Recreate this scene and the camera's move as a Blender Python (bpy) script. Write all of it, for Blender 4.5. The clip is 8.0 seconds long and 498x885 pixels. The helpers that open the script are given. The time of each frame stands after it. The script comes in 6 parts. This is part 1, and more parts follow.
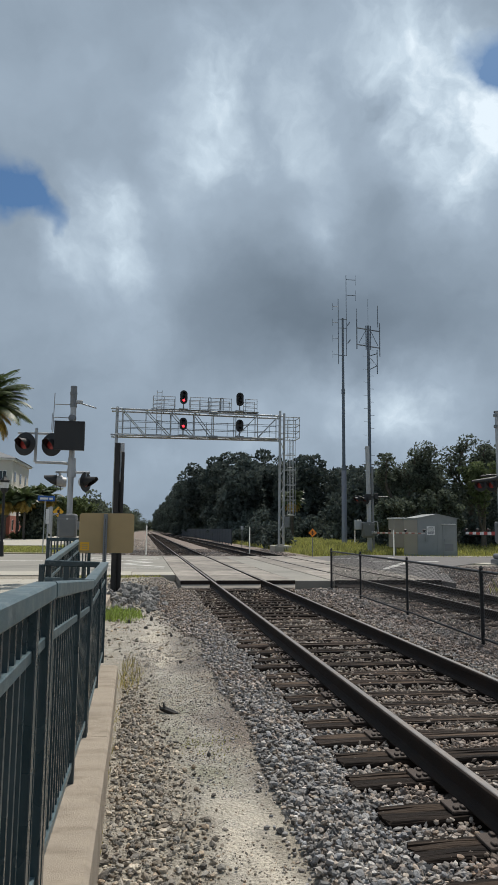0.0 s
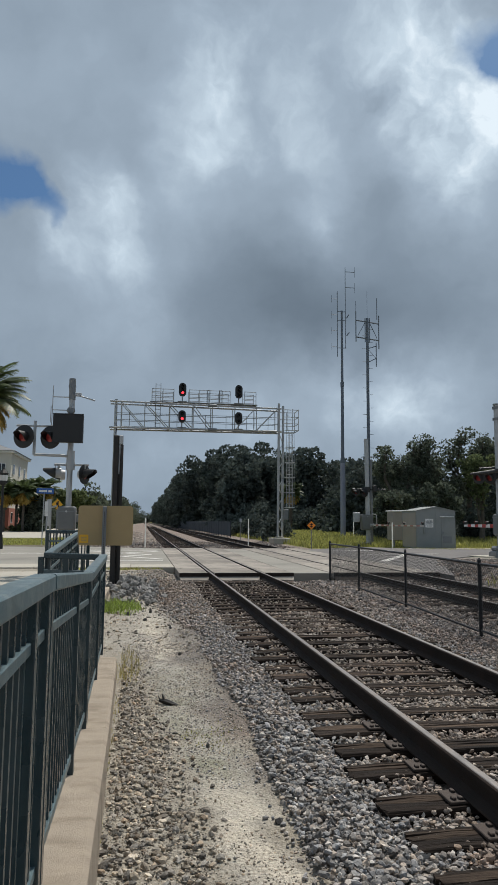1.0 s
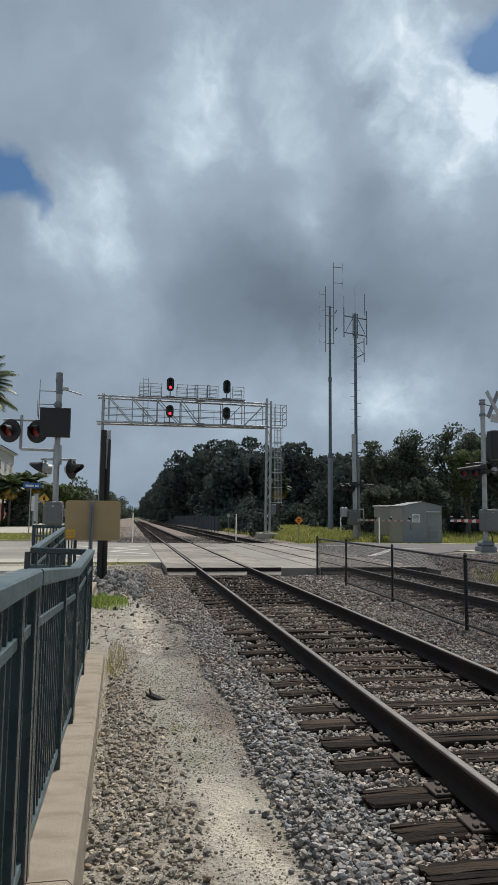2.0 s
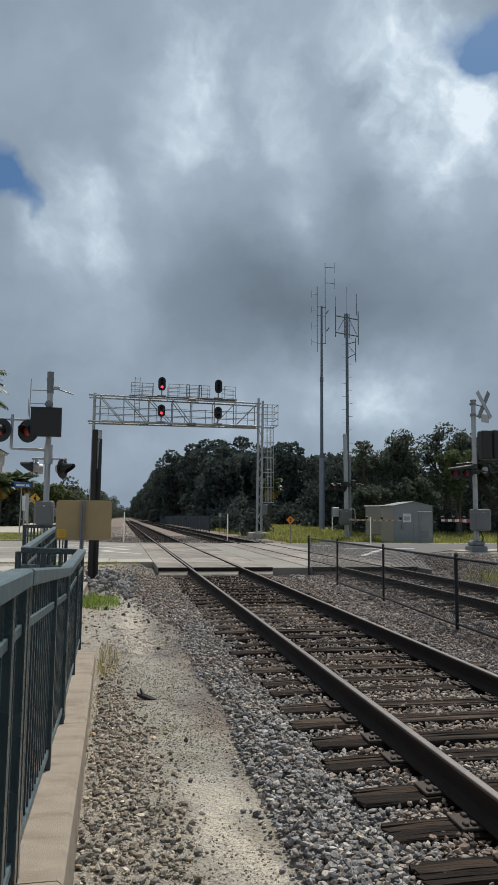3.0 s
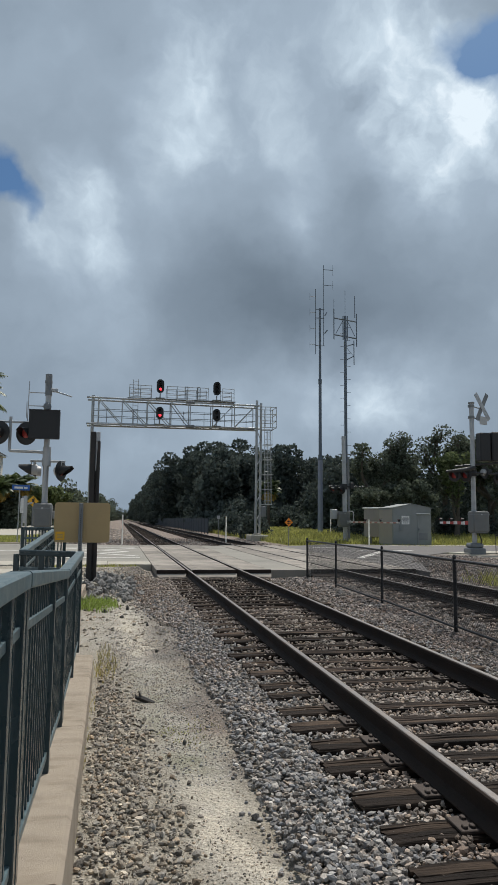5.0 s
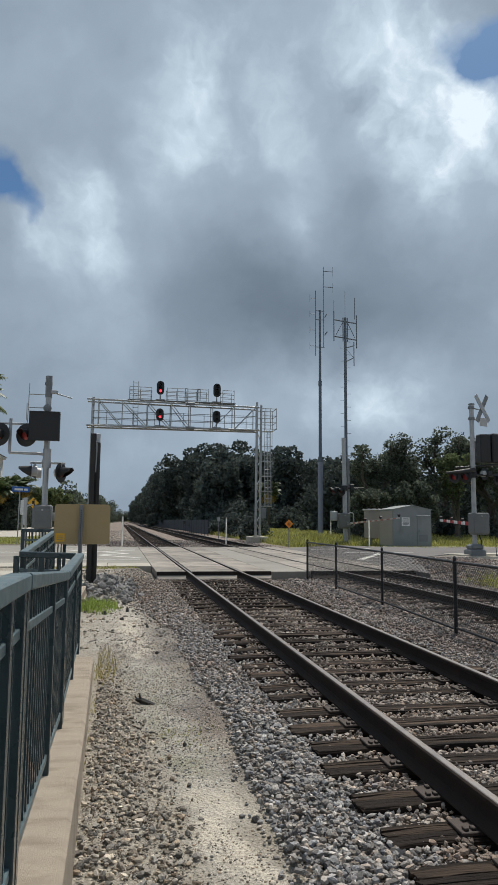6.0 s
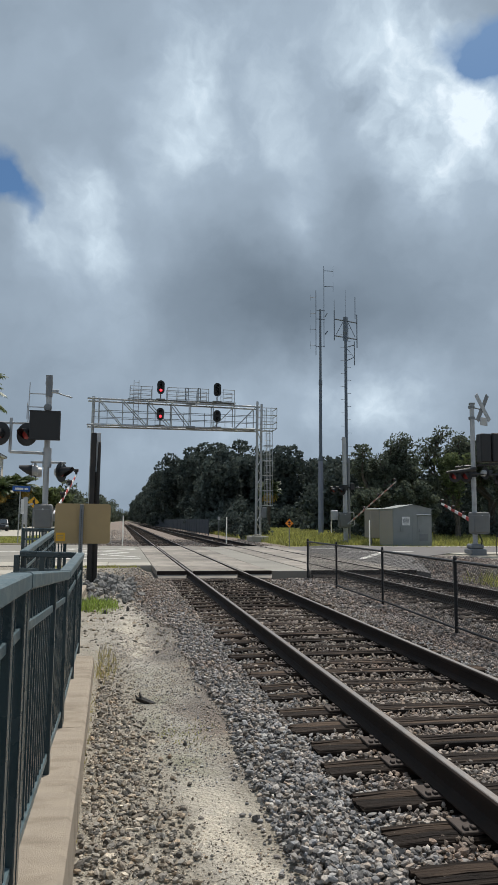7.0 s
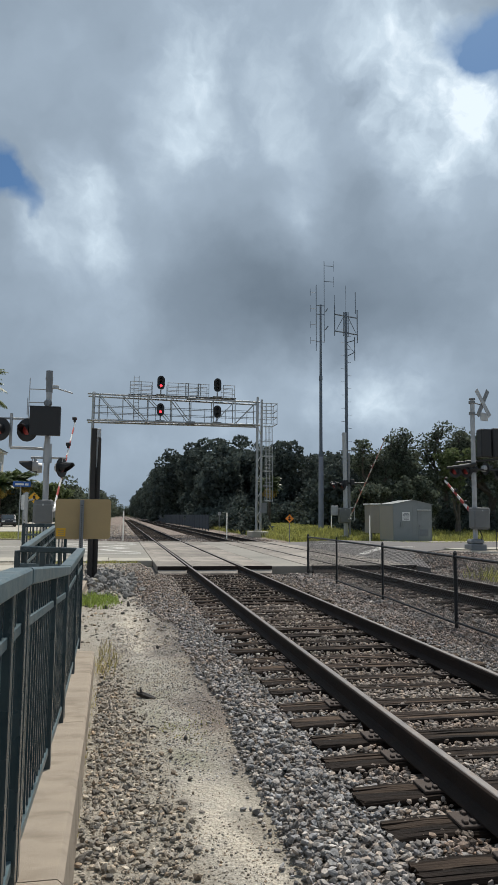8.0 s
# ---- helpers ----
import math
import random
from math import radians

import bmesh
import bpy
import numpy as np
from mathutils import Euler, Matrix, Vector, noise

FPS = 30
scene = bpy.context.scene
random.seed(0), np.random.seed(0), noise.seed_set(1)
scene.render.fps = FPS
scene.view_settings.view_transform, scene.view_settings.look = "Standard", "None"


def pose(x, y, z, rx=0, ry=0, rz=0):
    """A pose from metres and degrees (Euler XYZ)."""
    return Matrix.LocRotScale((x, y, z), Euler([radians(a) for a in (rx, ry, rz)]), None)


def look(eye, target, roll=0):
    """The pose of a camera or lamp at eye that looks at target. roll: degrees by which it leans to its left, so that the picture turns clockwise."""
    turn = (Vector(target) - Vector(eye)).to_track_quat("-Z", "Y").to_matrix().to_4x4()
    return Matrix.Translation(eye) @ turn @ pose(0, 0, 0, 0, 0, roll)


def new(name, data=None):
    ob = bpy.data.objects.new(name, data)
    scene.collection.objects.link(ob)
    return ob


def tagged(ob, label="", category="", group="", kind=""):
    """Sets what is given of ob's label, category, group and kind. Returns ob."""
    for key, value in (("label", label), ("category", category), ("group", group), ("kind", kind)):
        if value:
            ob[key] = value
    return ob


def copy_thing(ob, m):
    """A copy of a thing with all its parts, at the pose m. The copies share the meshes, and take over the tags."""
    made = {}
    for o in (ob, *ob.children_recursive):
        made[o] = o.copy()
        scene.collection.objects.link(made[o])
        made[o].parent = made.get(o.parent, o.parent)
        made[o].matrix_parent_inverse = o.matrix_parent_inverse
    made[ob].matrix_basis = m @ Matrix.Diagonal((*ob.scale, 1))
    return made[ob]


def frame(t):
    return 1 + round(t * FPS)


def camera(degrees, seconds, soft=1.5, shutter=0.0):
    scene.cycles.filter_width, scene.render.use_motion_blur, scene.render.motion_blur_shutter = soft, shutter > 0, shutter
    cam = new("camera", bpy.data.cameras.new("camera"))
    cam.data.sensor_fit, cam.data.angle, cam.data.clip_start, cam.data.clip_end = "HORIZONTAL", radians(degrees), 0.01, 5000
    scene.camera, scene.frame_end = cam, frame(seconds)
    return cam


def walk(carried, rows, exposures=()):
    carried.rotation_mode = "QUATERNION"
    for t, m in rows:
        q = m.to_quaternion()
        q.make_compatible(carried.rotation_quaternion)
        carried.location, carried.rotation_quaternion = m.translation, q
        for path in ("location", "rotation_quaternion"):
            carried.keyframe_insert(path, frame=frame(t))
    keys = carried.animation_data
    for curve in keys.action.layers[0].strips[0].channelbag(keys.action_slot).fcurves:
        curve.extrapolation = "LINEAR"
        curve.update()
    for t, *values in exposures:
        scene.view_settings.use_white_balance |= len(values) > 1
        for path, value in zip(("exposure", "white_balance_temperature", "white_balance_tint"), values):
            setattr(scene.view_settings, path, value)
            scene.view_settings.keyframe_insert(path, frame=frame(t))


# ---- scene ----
# the eye stands still beside a fence; it only turns a little (yaw to the right, pitch up, roll)
EYE = (0.0, 0.0, 1.668)
PATH = [(0.0, 8.684, 7.279, 0.52), (0.5, 8.674, 7.028, 0.51), (1.0, 8.784, 6.661, 0.525), (1.5, 9.283, 6.312, 0.555),
        (3.0, 10.518, 6.234, 0.57), (3.5, 10.648, 6.367, 0.55), (4.0, 10.661, 6.453, 0.53), (4.5, 10.649, 6.378, 0.54),
        (6.0, 10.64, 6.559, 0.505), (6.5, 10.621, 6.481, 0.48), (7.0, 10.609, 6.507, 0.51), (7.5, 10.58, 6.378, 0.53),
        (8.0, 10.591, 6.124, 0.49)]
cam = camera(40.0, 8.0, soft=1.5)


def eye_pose(yaw, pitch, roll):
    return pose(*EYE, 0, 0, -yaw) @ pose(0, 0, 0, 90 + pitch) @ pose(0, 0, 0, 0, 0, roll)


# the sun breaks through a little towards the end
walk(cam, [(t, eye_pose(a, b, c)) for t, a, b, c in PATH], [(0.0, 0.06), (1.5, 0.0), (3.5, -0.02), (4.5, 0.02), (6.0, 0.09), (8.0, 0.12)])

# ---- world, sun, exposure ----
SUN_TO = Vector((0.30, 0.48, 1.0)).normalized()
sun = new("sun", bpy.data.lights.new("sun", "SUN"))
sun.data.energy, sun.data.angle, sun.data.color = 3.9, radians(3.0), (1.0, 0.95, 0.87)
sun.matrix_world = look((30, 30, 60), Vector((30, 30, 60)) - SUN_TO)


def way(u, v):
    """A direction by its tangents: u to the right of the track, v up."""
    return Vector((u, 1, v)).normalized()


def make_sky():
    w = bpy.data.worlds.new("sky")
    scene.world = w
    w.use_nodes = True
    nt = w.node_tree
    nt.nodes.clear()
    N, L = nt.nodes.new, nt.links.new

    def math_node(op, a, b=None, c=None, clamp=False):
        n = N("ShaderNodeMath")
        n.operation, n.use_clamp = op, clamp
        for i, v in enumerate((a, b, c)):
            if v is None:
                continue
            if isinstance(v, (int, float)):
                n.inputs[i].default_value = v
            else:
                L(v, n.inputs[i])
        return n.outputs[0]

    def vec(op, a, b):
        n = N("ShaderNodeVectorMath")
        n.operation = op
        for i, v in enumerate((a, b)):
            if isinstance(v, (tuple, Vector)):
                n.inputs[i].default_value = v
            else:
                L(v, n.inputs[i])
        return n

    def noise_tex(v, scale, detail, rough):
        n = N("ShaderNodeTexNoise")
        L(v, n.inputs["Vector"])
        n.inputs["Scale"].default_value, n.inputs["Detail"].default_value, n.inputs["Roughness"].default_value = scale, detail, rough
        return n

    tc = N("ShaderNodeTexCoord").outputs["Generated"]
    # direction, folded by turbulence so that the cloud forms get ragged edges
    n1 = noise_tex(tc, 3.2, 5, 0.55)
    off = vec("MULTIPLY", vec("SUBTRACT", n1.outputs["Color"], (0.5, 0.5, 0.5)).outputs[0], (0.075, 0.075, 0.075))
    d = vec("NORMALIZE", vec("ADD", tc, off.outputs[0]).outputs[0], (0, 0, 0)).outputs[0]
    n4 = noise_tex(tc, 9.0, 4, 0.55)
    off2 = vec("MULTIPLY", vec("SUBTRACT", n4.outputs["Color"], (0.5, 0.5, 0.5)).outputs[0], (0.06, 0.06, 0.06))
    d = vec("NORMALIZE", vec("ADD", d, off2.outputs[0]).outputs[0], (0, 0, 0)).outputs[0]

    n5 = noise_tex(tc, 30.0, 4, 0.55)
    off3 = vec("MULTIPLY", vec("SUBTRACT", n5.outputs["Color"], (0.5, 0.5, 0.5)).outputs[0], (0.026, 0.026, 0.026))
    d = vec("NORMALIZE", vec("ADD", d, off3.outputs[0]).outputs[0], (0, 0, 0)).outputs[0]

    def blob(u, v, deg, amp):
        dot = vec("DOT_PRODUCT", d, way(u, v)).outputs["Value"]
        k = 1.0 / (1 - math.cos(radians(deg)))
        e = math_node("EXPONENT", math_node("MULTIPLY", math_node("SUBTRACT", dot, 1.0), k))
        return math_node("MULTIPLY", e, amp)

    def total(rows):
        s = None
        for r in rows:
            b = blob(*r)
            s = b if s is None else math_node("ADD", s, b)
        return s

    n2 = noise_tex(d, 5.0, 6, 0.5)
    n3 = noise_tex(tc, 2.2, 6, 0.5)
    n6 = noise_tex(d, 15.0, 6, 0.55)
    light = math_node("ADD", math_node("MULTIPLY_ADD", n2.outputs["Fac"], 0.32, 0.075), math_node("MULTIPLY", n3.outputs["Fac"], 0.22))
    light = math_node("ADD", light, math_node("MULTIPLY_ADD", n6.outputs["Fac"], 0.13, 0.0))
    n7 = noise_tex(d, 11.0, 7, 0.58)
    ragged = N("ShaderNodeMapRange")
    L(n7.outputs["Fac"], ragged.inputs[0])
    for i, v in zip((1, 2, 3, 4), (0.34, 0.64, 0.5, 1.35)):
        ragged.inputs[i].default_value = v
    light = math_node("ADD", light, math_node("MULTIPLY", total(HEAPS_EAST + HEAPS_WEST), ragged.outputs[0]))
    light = math_node("ADD", light, total(UNDERSIDES))
    # cauliflower heads where the cloud stands in the light
    vor = N("ShaderNodeTexVoronoi")
    vor.feature = "SMOOTH_F1"
    L(d, vor.inputs["Vector"])
    vor.inputs["Scale"].default_value, vor.inputs["Detail"].default_value, vor.inputs["Roughness"].default_value = 9.0, 3.0, 0.55
    puff = math_node("MULTIPLY", math_node("SUBTRACT", 0.72, vor.outputs["Distance"]), math_node("MULTIPLY", math_node("SUBTRACT", light, 0.45), 1.6, clamp=True))
    light = math_node("ADD", light, math_node("MULTIPLY", puff, 0.65))
    ramp = N("ShaderNodeValToRGB")
    L(light, ramp.inputs[0])
    el = ramp.color_ramp.elements
    el[0].position, el[0].color = 0.0, (0.125, 0.165, 0.212, 1)
    el[1].position, el[1].color = 1.0, (0.78, 0.88, 0.96, 1)
    for p, c in ((0.3, (0.22, 0.28, 0.35)), (0.55, (0.35, 0.435, 0.53)), (0.8, (0.55, 0.66, 0.76))):
        e = el.new(p)
        e.color = (*c, 1)
    gap = math_node("SUBTRACT", math_node("ADD", total(CLOUD_GAPS), math_node("MULTIPLY", n6.outputs["Fac"], 0.5)), 0.50)
    gap = math_node("MULTIPLY", gap, 1.7, clamp=True)
    sky = N("ShaderNodeTexSky")
    sky.sky_type, sky.sun_disc = "NISHITA", False
    sky.sun_elevation, sky.sun_rotation = math.asin(SUN_TO.z), math.atan2(SUN_TO.x, SUN_TO.y)
    blue = N("ShaderNodeVectorMath")
    blue.operation = "SCALE"
    L(sky.outputs[0], blue.inputs[0])
    blue.inputs["Scale"].default_value = 0.064
    deep = vec("MULTIPLY", blue.outputs[0], (0.6, 0.87, 1.08))
    mix = N("ShaderNodeMix")
    mix.data_type = "RGBA"
    L(gap, mix.inputs["Factor"])
    L(ramp.outputs[0], mix.inputs["A"])
    L(deep.outputs[0], mix.inputs["B"])
    bg = N("ShaderNodeBackground")
    L(mix.outputs["Result"], bg.inputs[0])
    bg.inputs[1].default_value = 1.0
    out = N("ShaderNodeOutputWorld")
    L(bg.outputs[0], out.inputs[0])


# u, v, half width in degrees, lightness: the sunlit heaps to the right
HEAPS_EAST = [(0.352, 0.818, 3.6, 0.2), (0.421, 0.793, 3.4, 0.24), (0.477, 0.822, 2.6, 0.2), (0.294, 0.755, 3.5, 0.1), (0.43, 0.703, 3.0, 0.22),
              (0.491, 0.752, 2.2, 0.22), (0.389, 0.644, 1.8, 0.24), (0.448, 0.606, 2.4, 0.2), (0.531, 0.717, 3.0, 0.3), (0.593, 0.725, 2.6, 0.3),
              (0.581, 0.652, 3.0, 0.28), (0.519, 0.634, 2.6, 0.2), (0.609, 0.574, 3, 0.2), (0.496, 0.533, 2.0, 0.24), (0.466, 0.55, 2.4, 0.1),
              (0.412, 0.176, 2.8, 0.22), (0.365, 0.197, 3, 0.16), (0.47, 0.187, 3, 0.16), (0.29, 0.19, 4, 0.14), (0.292, 0.132, 3, 0.08)]
# those in the middle and to the left
HEAPS_WEST = [(0.127, 0.711, 4.2, 0.22), (0.102, 0.632, 4.0, 0.3), (0.085, 0.584, 2.6, 0.14), (0.173, 0.67, 3, 0.14), (0.228, 0.639, 2.6, 0.14),
              (0.27, 0.586, 2.0, 0.12), (0.252, 0.476, 1.6, 0.18), (0.293, 0.532, 2.2, 0.08), (-0.073, 0.494, 2.0, 0.28), (-0.064, 0.45, 2.2, 0.22),
              (-0.038, 0.409, 2.0, 0.3), (-0.031, 0.471, 2.0, 0.12), (-0.134, 0.405, 2.0, 0.2), (-0.101, 0.369, 2.6, 0.16), (-0.02, 0.367, 2.4, 0.14),
              (0.022, 0.503, 2.5, 0.06), (-0.017, 0.29, 3, 0.12), (-0.089, 0.268, 4, 0.04), (-0.055, 0.22, 3, 0.05), (0.029, 0.099, 2.2, 0.12), (0.17, 0.135, 4, 0.14)]
# the dark undersides and hollows
UNDERSIDES = [(0.37, 0.686, 2.0, -0.18), (0.419, 0.647, 1.4, -0.1), (0.176, 0.382, 4.0, -0.14), (0.107, 0.324, 4, -0.1), (0.293, 0.319, 4.5, -0.18),
              (0.376, 0.297, 4, -0.16), (0.221, 0.314, 4, -0.16), (0.482, 0.35, 4, -0.1), (0.367, 0.397, 3, -0.05), (0.369, 0.53, 3, -0.08),
              (0.022, 0.042, 3, -0.04), (-0.15, 0.22, 5, -0.07)]
# the rifts of blue
CLOUD_GAPS = [(-0.177, 0.483, 1.5, 0.55), (-0.156, 0.463, 1.5, 0.5), (-0.136, 0.439, 1.1, 0.42), (-0.201, 0.48, 2, 0.6), (-0.154, 0.494, 1.0, 0.3),
              (-0.123, 0.427, 0.8, 0.25), (0.575, 0.802, 1.4, 0.62), (0.617, 0.80, 1.5, 0.62), (0.533, 0.794, 1.2, 0.4), (0.513, 0.822, 1.3, 0.34),
              (0.587, 0.839, 1.5, 0.2), (0.631, 0.877, 2, 0.25), (-0.232, 0.494, 3, 0.6), (0.672, 0.819, 3, 0.62), (0.553, 0.781, 0.9, 0.3)]
make_sky()

# ---- materials ----


def material(name, color, rough=0.8, metal=0.0, vary=0.25, scale=6.0, fine=60.0, bump=0.3, stain=None, stain_scale=1.5, stain_amount=0.5,
             island=0.0, obj=0.0, translucent=0.0, emit=0.0, depth=0.01, spec=0.5, tints=None, stretch=None):
    """A surface of one base colour with broad stains, fine grain and relief, all at sizes per metre."""
    m = bpy.data.materials.new(name)
    m.use_nodes = True
    nt = m.node_tree
    N, L = nt.nodes.new, nt.links.new
    b = nt.nodes["Principled BSDF"]
    tc = N("ShaderNodeTexCoord").outputs["Object"]
    if stretch:
        vm = N("ShaderNodeVectorMath")
        vm.operation = "MULTIPLY"
        L(tc, vm.inputs[0])
        vm.inputs[1].default_value = stretch
        tc = vm.outputs[0]

    def nz(s, detail=6):
        n = N("ShaderNodeTexNoise")
        L(tc, n.inputs["Vector"])
        n.inputs["Scale"].default_value, n.inputs["Detail"].default_value = s, detail
        return n.outputs["Fac"]

    def mixc(f, a, c, kind="MIX"):
        n = N("ShaderNodeMix")
        n.data_type, n.blend_type = "RGBA", kind
        for sock, v in (("Factor", f), ("A", a), ("B", c)):
            if isinstance(v, (int, float)):
                n.inputs[sock].default_value = v
            elif isinstance(v, tuple):
                n.inputs[sock].default_value = (*v[:3], 1)
            else:
                L(v, n.inputs[sock])
        return n.outputs["Result"]

    def span(f, lo, hi, a=0.0, c=1.0):
        n = N("ShaderNodeMapRange")
        L(f, n.inputs[0])
        for i, v in zip((1, 2, 3, 4), (lo, hi, a, c)):
            n.inputs[i].default_value = v
        return n.outputs[0]

    broad, grain = nz(scale), nz(fine, 4)
    dark = tuple(c * (1 - vary) for c in color)
    light = tuple(min(1, c * (1 + vary)) for c in color)
    col = mixc(span(broad, 0.3, 0.7), dark, light)
    col = mixc(span(grain, 0.3, 0.7, 0.0, 0.6), col, tuple(c * (1 - 0.6 * vary) for c in color))
    if stain:
        col = mixc(span(nz(stain_scale, 8), 0.5, 0.68, 0.0, stain_amount), col, stain)
    if island or obj:
        r = N("ShaderNodeNewGeometry").outputs["Random Per Island"] if island else N("ShaderNodeObjectInfo").outputs["Random"]
        k = island or obj
        h = N("ShaderNodeHueSaturation")
        L(span(r, 0, 1, 1 - k, 1 + k), h.inputs["Value"])
        L(col, h.inputs["Color"])
        col = h.outputs[0]
    if tints:
        # each stone takes its own colour from a short range
        w = N("ShaderNodeTexWhiteNoise")
        w.noise_dimensions = "1D"
        L(N("ShaderNodeNewGeometry").outputs["Random Per Island"] if island else N("ShaderNodeObjectInfo").outputs["Random"], w.inputs["W"])
        rp = N("ShaderNodeValToRGB")
        L(w.outputs["Value"], rp.inputs[0])
        e = rp.color_ramp.elements
        e[0].position, e[0].color = 0.0, (*tints[0], 1)
        e[1].position, e[1].color = 1.0, (*tints[-1], 1)
        for i, t in enumerate(tints[1:-1]):
            e.new((i + 1) / (len(tints) - 1)).color = (*t, 1)
        col = mixc(1.0, col, rp.outputs[0], "MULTIPLY")
    L(col, b.inputs["Base Color"])
    b.inputs["Metallic"].default_value = metal
    b.inputs["Specular IOR Level"].default_value = spec
    L(span(broad, 0.2, 0.8, max(0.05, rough - 0.12), min(1, rough + 0.1)), b.inputs["Roughness"])
    if bump:
        n = N("ShaderNodeBump")
        n.inputs["Strength"].default_value, n.inputs["Distance"].default_value = bump, depth
        L(grain, n.inputs["Height"])
        L(n.outputs[0], b.inputs["Normal"])
    if translucent:
        t = N("ShaderNodeBsdfTranslucent")
        L(col, t.inputs[0])
        s = N("ShaderNodeMixShader")
        s.inputs[0].default_value = translucent
        L(b.outputs[0], s.inputs[1])
        L(t.outputs[0], s.inputs[2])
        L(s.outputs[0], nt.nodes["Material Output"].inputs[0])
    if emit:
        b.inputs["Emission Color"].default_value = (*color[:3], 1)
        b.inputs["Emission Strength"].default_value = emit
    return m


ASPHALT = material("asphalt", (0.25, 0.235, 0.205), 0.9, vary=0.18, scale=0.6, fine=90, bump=0.4, stain=(0.13, 0.125, 0.11), stain_scale=0.35, stain_amount=0.6)
ASPHALT_DARK = material("dark_asphalt", (0.135, 0.125, 0.12), 0.9, vary=0.2, scale=0.7, fine=90, bump=0.4, stain=(0.09, 0.085, 0.082), stain_scale=0.4, stain_amount=0.6)
CONCRETE = material("concrete", (0.40, 0.37, 0.31), 0.85, vary=0.14, scale=2.2, fine=120, bump=0.25, stain=(0.25, 0.23, 0.19), stain_scale=1.1)
CURB = material("curb_concrete", (0.37, 0.308, 0.24), 0.85, vary=0.13, scale=5, fine=170, bump=0.8, stain=(0.22, 0.18, 0.135), stain_scale=3.5, stain_amount=0.7, stretch=(1.0, 2.2, 1.0))
PANEL = material("panel_concrete", (0.26, 0.232, 0.20), 0.9, vary=0.3, scale=2.2, fine=60, bump=0.4, stain=(0.11, 0.10, 0.09), stain_scale=1.0, stain_amount=0.9, obj=0.25)
ROAD_PAINT = material("road_paint", (0.62, 0.61, 0.57), 0.7, vary=0.15, scale=3, fine=80, stain=(0.25, 0.24, 0.22), stain_scale=4, stain_amount=0.7)
STONE = material("ballast_stone", (0.265, 0.252, 0.24), 0.9, tints=((1.15, 1.08, 0.98), (0.85, 0.9, 0.98), (1.0, 1.0, 1.0), (0.6, 0.62, 0.66), (1.2, 1.02, 0.85), (1.6, 1.58, 1.54), (0.75, 0.7, 0.66)), vary=0.3, scale=18, fine=90, bump=0.5, island=0.55, stain=(0.24, 0.17, 0.12), stain_scale=0.7, stain_amount=0.4)
STONE_RUST = material("rusty_ballast_stone", (0.275, 0.242, 0.215), 0.9, tints=((1.2, 1.13, 1.05), (0.75, 0.72, 0.7), (1.0, 1.0, 1.0), (1.2, 1.05, 0.88), (1.5, 1.5, 1.48), (0.7, 0.64, 0.6)), vary=0.3, scale=18, fine=90, bump=0.5, island=0.5, stain=(0.17, 0.115, 0.085), stain_scale=0.9, stain_amount=0.6)
STONE_DIRTY = material("sooty_ballast_stone", (0.215, 0.195, 0.18), 0.9, tints=((1.2, 1.1, 1.0), (0.7, 0.7, 0.72), (1.0, 1.0, 1.0), (1.2, 1.0, 0.85), (1.8, 1.78, 1.75), (0.6, 0.55, 0.52)), vary=0.3, scale=18, fine=90, bump=0.5, island=0.5, stain=(0.12, 0.075, 0.055), stain_scale=0.5, stain_amount=0.6)
STONE_PALE = material("gravel_stone", (0.28, 0.248, 0.205), 0.9, tints=((1.15, 1.08, 0.98), (0.85, 0.9, 0.98), (1.0, 1.0, 1.0), (0.6, 0.62, 0.66), (1.2, 1.02, 0.85), (1.6, 1.58, 1.54), (0.75, 0.7, 0.66)), vary=0.3, scale=20, fine=120, bump=0.5, island=0.6, stain=(0.14, 0.12, 0.10), stain_scale=1.2, stain_amount=0.4)
DARK_STONE = material("dark_stone", (0.085, 0.08, 0.075), 0.9, vary=0.3, scale=6, fine=30, bump=0.4)
RIPRAP = material("riprap_stone", (0.25, 0.24, 0.225), 0.9, vary=0.45, scale=5, fine=40, bump=0.6, depth=0.03, obj=0.3)
RUST = material("rail_rust", (0.030, 0.022, 0.0185), 0.85, vary=0.35, scale=9, fine=120, bump=0.3, stain=(0.045, 0.028, 0.02), stain_scale=3, spec=0.2)
RAIL_TOP = material("rail_head_steel", (0.20, 0.185, 0.175), 0.5, metal=0.6, vary=0.2, scale=6, fine=80, bump=0.1, stain=(0.12, 0.09, 0.07), stain_scale=6)
TIE = material("tie_timber", (0.034, 0.025, 0.020), 0.9, spec=0.15, vary=0.85, scale=14, fine=70, bump=1.0, depth=0.02, stretch=(0.09, 1.0, 1.0), obj=0.45, stain=(0.11, 0.078, 0.056), stain_scale=11, stain_amount=0.85)
PLATE = material("tie_plate_steel", (0.060, 0.045, 0.038), 0.8, metal=0.2, vary=0.35, scale=12, fine=90, bump=0.4)
GALV = material("galvanised_steel", (0.40, 0.41, 0.42), 0.5, metal=0.55, vary=0.12, scale=4, fine=50, bump=0.08, stain=(0.27, 0.27, 0.27), stain_scale=2.5)
GALV_DARK = material("dull_galvanised_steel", (0.20, 0.21, 0.22), 0.6, metal=0.4, vary=0.15, scale=4, fine=50, bump=0.08)
SCREEN = material("dark_screen_cloth", (0.045, 0.055, 0.068), 0.8, vary=0.25, scale=1.2, fine=30, bump=0.1)
MAST_PALE = material("pale_blue_grey_steel", (0.24, 0.26, 0.33), 0.6, metal=0.2, vary=0.12, scale=2, fine=30, bump=0.05)
